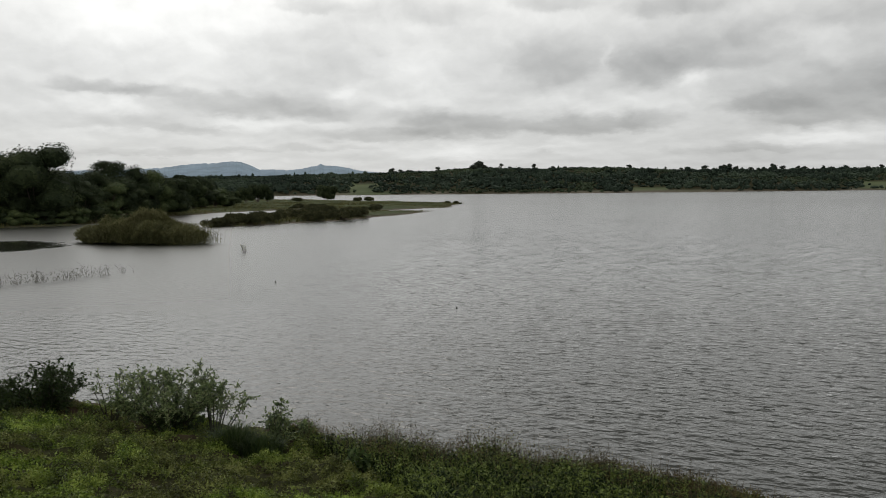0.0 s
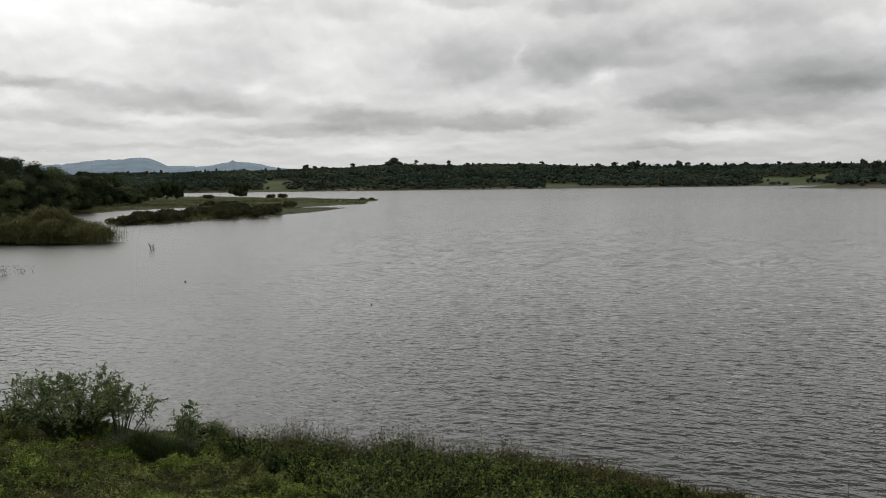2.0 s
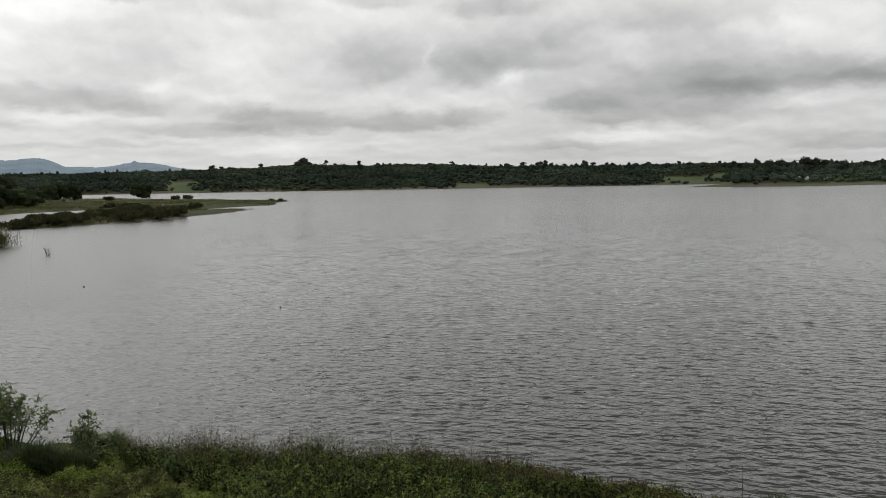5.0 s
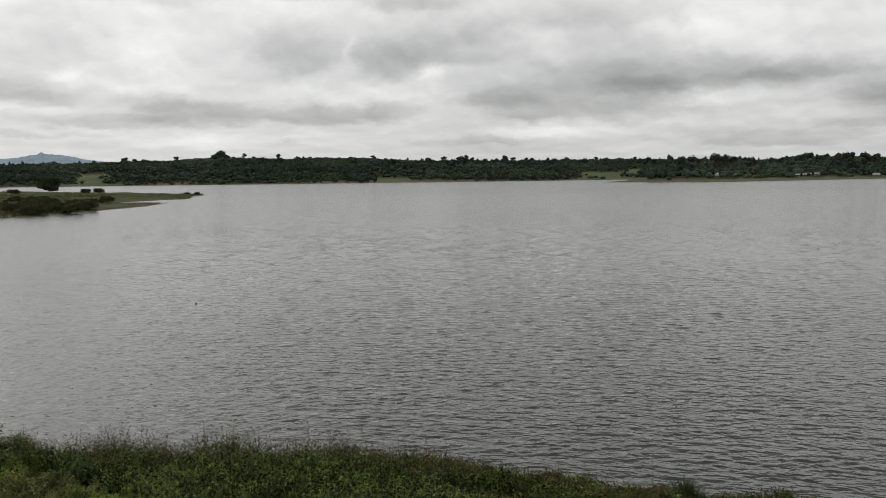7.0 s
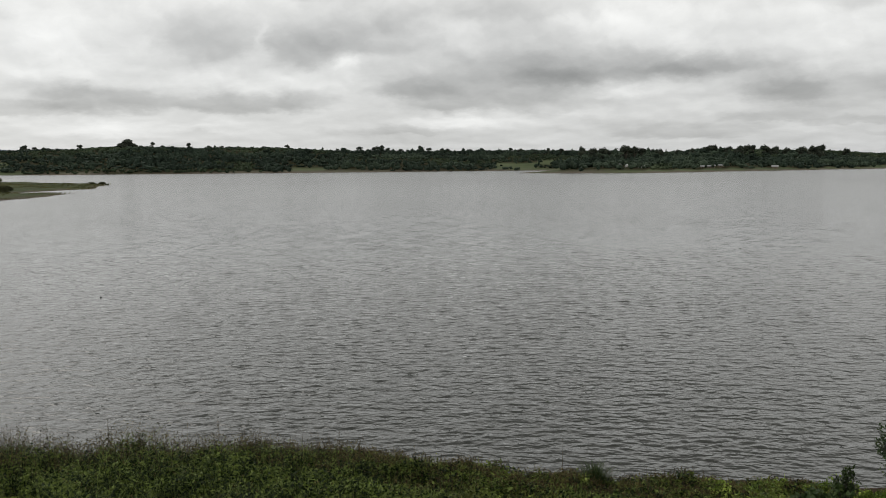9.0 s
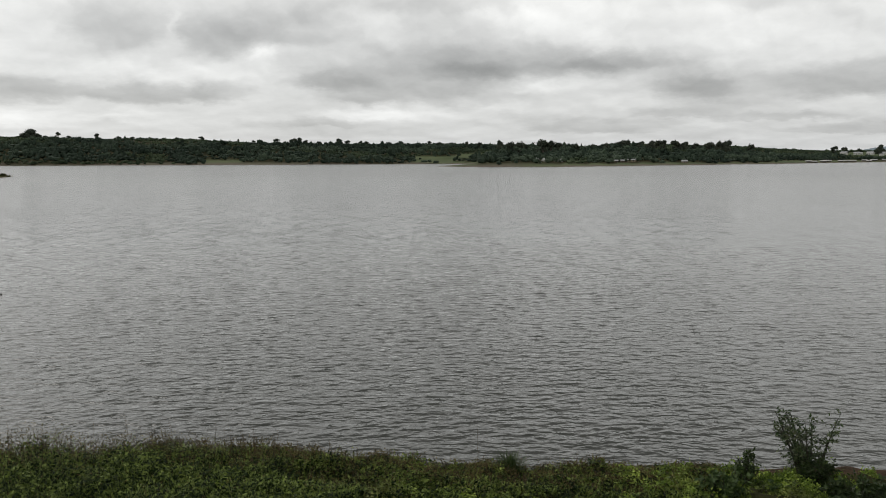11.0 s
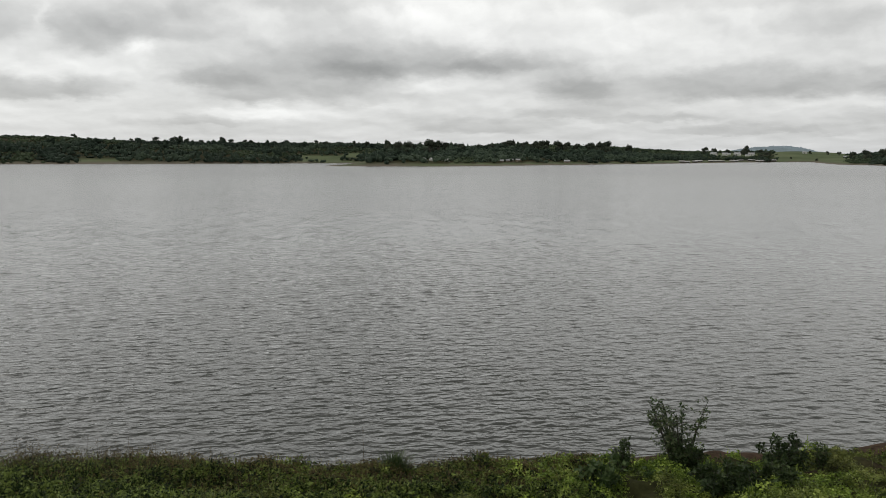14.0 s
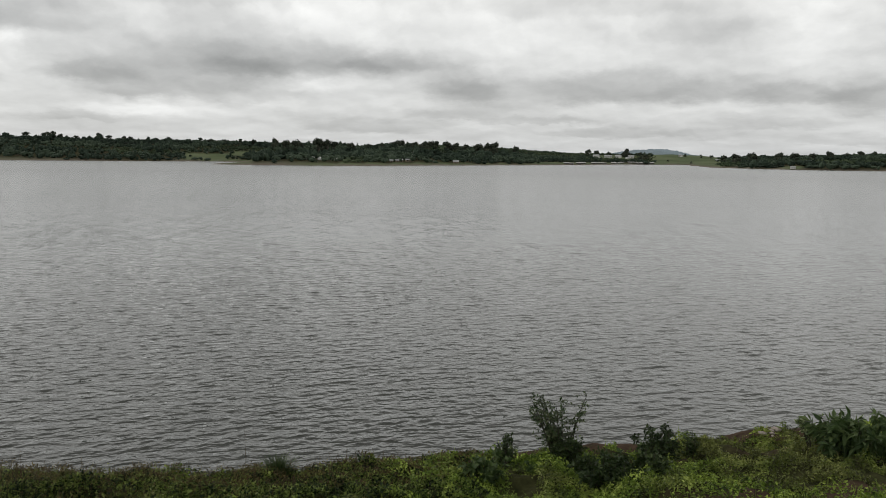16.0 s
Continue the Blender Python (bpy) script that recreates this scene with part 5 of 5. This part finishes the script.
def make_shrub(name, seed, az, r, height, width, stems, twigs, leaf, mat, label, group="", airy=0.3, slim=0.42, per=9, droop=0.1, fall=0.35):
    """A shrub on the bank: stems that fork from one root, with leaves along the twigs."""
    rng = np.random.default_rng(seed)
    root = tagged(new(name), label, "shrub", group)
    c, d, nn, ls = [], [], [], []
    for s in range(stems):
        wood = []
        a = rng.uniform(0, 2 * np.pi)
        out = width / 2 * math.sqrt(rng.random()) * 0.95
        h = height * (1 - fall * (out / (width / 2)) ** 2) * rng.uniform(0.72, 1.0)
        foot = np.array([math.cos(a), math.sin(a), 0]) * out * 0.25
        tip = np.array([math.cos(a) * out, math.sin(a) * out, h])
        mid = foot * 0.5 + tip * 0.5 + np.array([rng.normal(0, 0.05), rng.normal(0, 0.05), 0.12 * h])
        ts = np.linspace(0, 1, 6)[:, None]
        line = (1 - ts) ** 2 * foot + 2 * ts * (1 - ts) * mid + ts ** 2 * tip
        line[0, 2] -= 0.08
        th = 0.010 + 0.006 * height
        wood.append(tube(line, np.linspace(th, th * 0.2, 6), 5))
        for k in range(twigs):
            q = rng.uniform(airy, 1.0)
            p0 = (1 - q) ** 2 * foot + 2 * q * (1 - q) * mid + q ** 2 * tip
            way = unit(rng.normal(size=3) * [1, 1, 0.6] + [0, 0, 0.35])
            ln = height * rng.uniform(0.10, 0.24) * (1.25 - q * 0.5)
            p1 = p0 + way * ln
            if k % 2 == 0:
                wood.append(tube([p0, p0 * 0.5 + p1 * 0.5 + [0, 0, 0.01], p1], [th * 0.3, th * 0.22, th * 0.1], 4))
            u = rng.random((per, 1))
            c.append(p0 * (1 - u) + p1 * u)
            d.append(unit(rng.normal(size=(per, 3)) + way * 0.9 + [0, 0, -droop]))
            nn.append(unit(rng.normal(size=(per, 3)) * 0.7 + [0, 0, 1]))
            ls.append(rng.uniform(0.6, 1.2, per) * leaf)
        part("stem", join(wood), M_STEM, root)
    ls = np.concatenate(ls)
    part("foliage", leaves(np.concatenate(c), np.concatenate(d), np.concatenate(nn), ls, ls * slim), mat, root)
    x, y = bank_spot(az, r)
    root.matrix_basis = pose(x, y, land_z(x, y))
    return root


def make_tuft(name, seed, az, r, height, width, count, mat, label, group="", blade=0.012):
    rng = np.random.default_rng(seed)
    a, q = rng.uniform(0, 2 * np.pi, count), np.sqrt(rng.random(count))
    out = np.stack([np.cos(a), np.sin(a)], 1) * q[:, None]
    base = np.concatenate([out * width * 0.32, np.full((count, 1), -0.03)], 1)
    geo = blades(base, height * rng.uniform(0.6, 1.05, count) * (1 - 0.25 * q), out * 0.55 + rng.normal(0, 0.16, (count, 2)), blade, 0.7)
    ob = tagged(new(name, mesh_of(name, *geo, mat)), label, "grass tuft", group)
    x, y = bank_spot(az, r)
    ob.matrix_basis = pose(x, y, land_z(x, y))
    return ob


def bank_plants():
    g = "shrubs on the dam bank"
    make_shrub("shrub", 201, -18.7, 19.8, 1.60, 2.9, 34, 25, 0.088, M_SHRUB, "grey-green small-leaved shrub at the water's edge", g, 0.40)
    make_shrub("shrub", 202, -15.9, 19.5, 1.40, 1.8, 12, 16, 0.085, M_SHRUB, "open shrub with bare dark stems at the shore", g, 0.45)
    make_shrub("shrub", 203, -22.2, 20.9, 1.5, 1.1, 6, 11, 0.075, M_SHRUB, "thin upright shrub at the bank's lip", g, 0.3)
    make_shrub("shrub", 204, -26.0, 22.8, 1.4, 2.1, 36, 16, 0.10, M_DKSHRUB, "dark green bushy shrub on the bank", g, 0.05, 0.5)
    make_shrub("shrub", 205, -28.7, 22.8, 0.95, 1.8, 26, 14, 0.09, M_DKSHRUB, "low dark bush on the bank", g, 0.05, 0.5)
    make_shrub("shrub", 206, -11.7, 18.3, 1.25, 0.6, 8, 14, 0.095, M_SHRUB, "young upright shrub with drooping grey-green leaves", g, 0.25)
    make_shrub("shrub", 207, -9.9, 18.4, 0.80, 0.6, 7, 12, 0.085, M_SHRUB, "young upright shrub with drooping grey-green leaves", g, 0.25)
    # added inside shrub 201: its shaded base as dark leaf colour
    make_shrub("shrub", 208, -18.2, 19.5, 0.90, 1.9, 28, 14, 0.085, M_DKSHRUB, "dark-leaved growth added to darken the larger shrub's base", g, 0.0, 0.5)
    make_shrub("shrub", 209, 53.6, 15.4, 1.25, 1.40, 13, 20, 0.070, M_FEATHER, "grey-green shrub with feathery tops at the shore", g, 0.18, 0.42, 8, 0.1, -0.12)
    # added inside shrub 209, likewise a shaded base in dark leaves
    make_shrub("shrub", 214, 53.9, 15.3, 0.62, 0.9, 16, 12, 0.075, M_DKSHRUB, "dark-leaved growth added to darken the feathery shrub's base", g, 0.0, 0.5)
    make_shrub("shrub", 210, 59.8, 15.5, 0.80, 1.0, 22, 14, 0.075, M_DKSHRUB, "dark leafy shrub at the shore", g, 0.05, 0.5)
    make_shrub("shrub", 211, 49.7, 14.9, 0.62, 0.5, 8, 10, 0.075, M_DKSHRUB, "small dark leafy shrub at the shore", g, 0.05, 0.5)
    make_shrub("shrub", 212, 62.0, 15.9, 0.5, 0.4, 6, 9, 0.06, M_DKSHRUB, "small dark leafy shrub at the shore", g, 0.1, 0.5)
    make_shrub("shrub", 213, 69.3, 17.2, 0.8, 0.8, 8, 9, 0.07, M_SHRUB, "twiggy half-bare shrub beside the broad-leaved plants", g, 0.4)
    h = "broad-leaved herbs on the bank"
    make_shrub("leafy_herb", 221, -6.2, 15.8, 0.62, 0.9, 10, 9, 0.12, M_BROAD, "broad-leaved green herb among the grass", h, 0.1, 0.6, 5)
    make_shrub("leafy_herb", 222, 56.9, 13.3, 0.62, 1.3, 26, 13, 0.10, M_DKSHRUB, "dark broad-leaved herb on the bank", h, 0.0, 0.6, 6)
    make_shrub("leafy_herb", 223, 59.0, 13.9, 0.58, 1.0, 20, 13, 0.09, M_DKSHRUB, "dark broad-leaved herb on the bank", h, 0.0, 0.6, 6)
    make_shrub("leafy_herb", 224, 48.8, 13.7, 0.58, 0.9, 14, 9, 0.11, M_BROAD, "broad-leaved green herb on the bank", h, 0.0, 0.6, 6)
    make_shrub("leafy_herb", 225, 71.5, 16.5, 0.80, 1.5, 30, 12, 0.22, M_BROAD, "tall plant with long broad green leaves", h, 0.05, 0.36, 5, 0.9)
    make_shrub("leafy_herb", 226, 74.6, 16.8, 0.88, 1.7, 30, 12, 0.23, M_BROAD, "tall plant with long broad green leaves", h, 0.05, 0.36, 5, 0.9)
    make_shrub("leafy_herb", 227, 51.8, 14.4, 0.3, 0.5, 7, 8, 0.07, M_BROAD, "low broad-leaved green herb on the bank", h, 0.0, 0.6, 6)
    make_shrub("leafy_herb", 228, 55.6, 14.9, 0.45, 0.6, 8, 9, 0.07, M_DKSHRUB, "low dark broad-leaved herb at the shore", h, 0.0, 0.6, 6)
    s = "sedge clumps on the bank"
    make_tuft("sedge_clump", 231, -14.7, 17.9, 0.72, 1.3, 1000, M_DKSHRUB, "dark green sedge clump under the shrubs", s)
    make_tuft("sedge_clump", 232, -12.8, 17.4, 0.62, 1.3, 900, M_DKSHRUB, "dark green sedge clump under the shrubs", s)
    make_tuft("sedge_clump", 233, 34.0, 14.75, 0.56, 0.6, 420, M_DKSHRUB, "dark green grass tuft at the waterline", s)
    # one tall thin stalk
    rng = np.random.default_rng(240)
    stalk = tagged(new("dry_stalk"), "single tall thin dry stalk at the waterline", "stalk")
    part("stem", tube([(0, 0, -0.05), (0.01, 0, 0.45), (0.0, 0.01, 0.95)], [0.005, 0.003, 0.0015], 5), M_SEED, stalk)
    for k in range(12):
        d = rng.normal(size=(1, 3))
        part("leaf", leaves(np.array([[0.004, 0.0, 0.18 + 0.065 * k]]), d, d[:, ::-1], 0.045, 0.016), M_SEED, stalk)
    x, y = bank_spot(31.8, 14.85)
    stalk.matrix_basis = pose(x, y, land_z(x, y))


def shore_stones():
    m = rough_material("pale_shore_stone", (0.20, 0.165, 0.14), (0.36, 0.31, 0.27), 8.0)
    rng = np.random.default_rng(251)
    for k in range(9):
        az, r = 66.0 + rng.uniform(-0.2, 1.3), 18.35 + rng.uniform(-0.15, 0.25)
        x, y = bank_spot(az, r)
        s = rng.uniform(0.03, 0.075)
        v, f = lump(rng, np.zeros(3), np.array([s * 1.4, s, s * 0.6]), ICO2, 0.25)
        ob = tagged(new("stone", mesh_of("stone", v, f, m, True)), "small pale stone on the muddy waterline", "stone", "stones at the waterline")
        ob.matrix_basis = pose(x, y, land_z(x, y) + s * 0.2, 0, 0, 360 * rng.random())


build_lawn()
build_tall_grass()
bank_plants()
shore_stones()
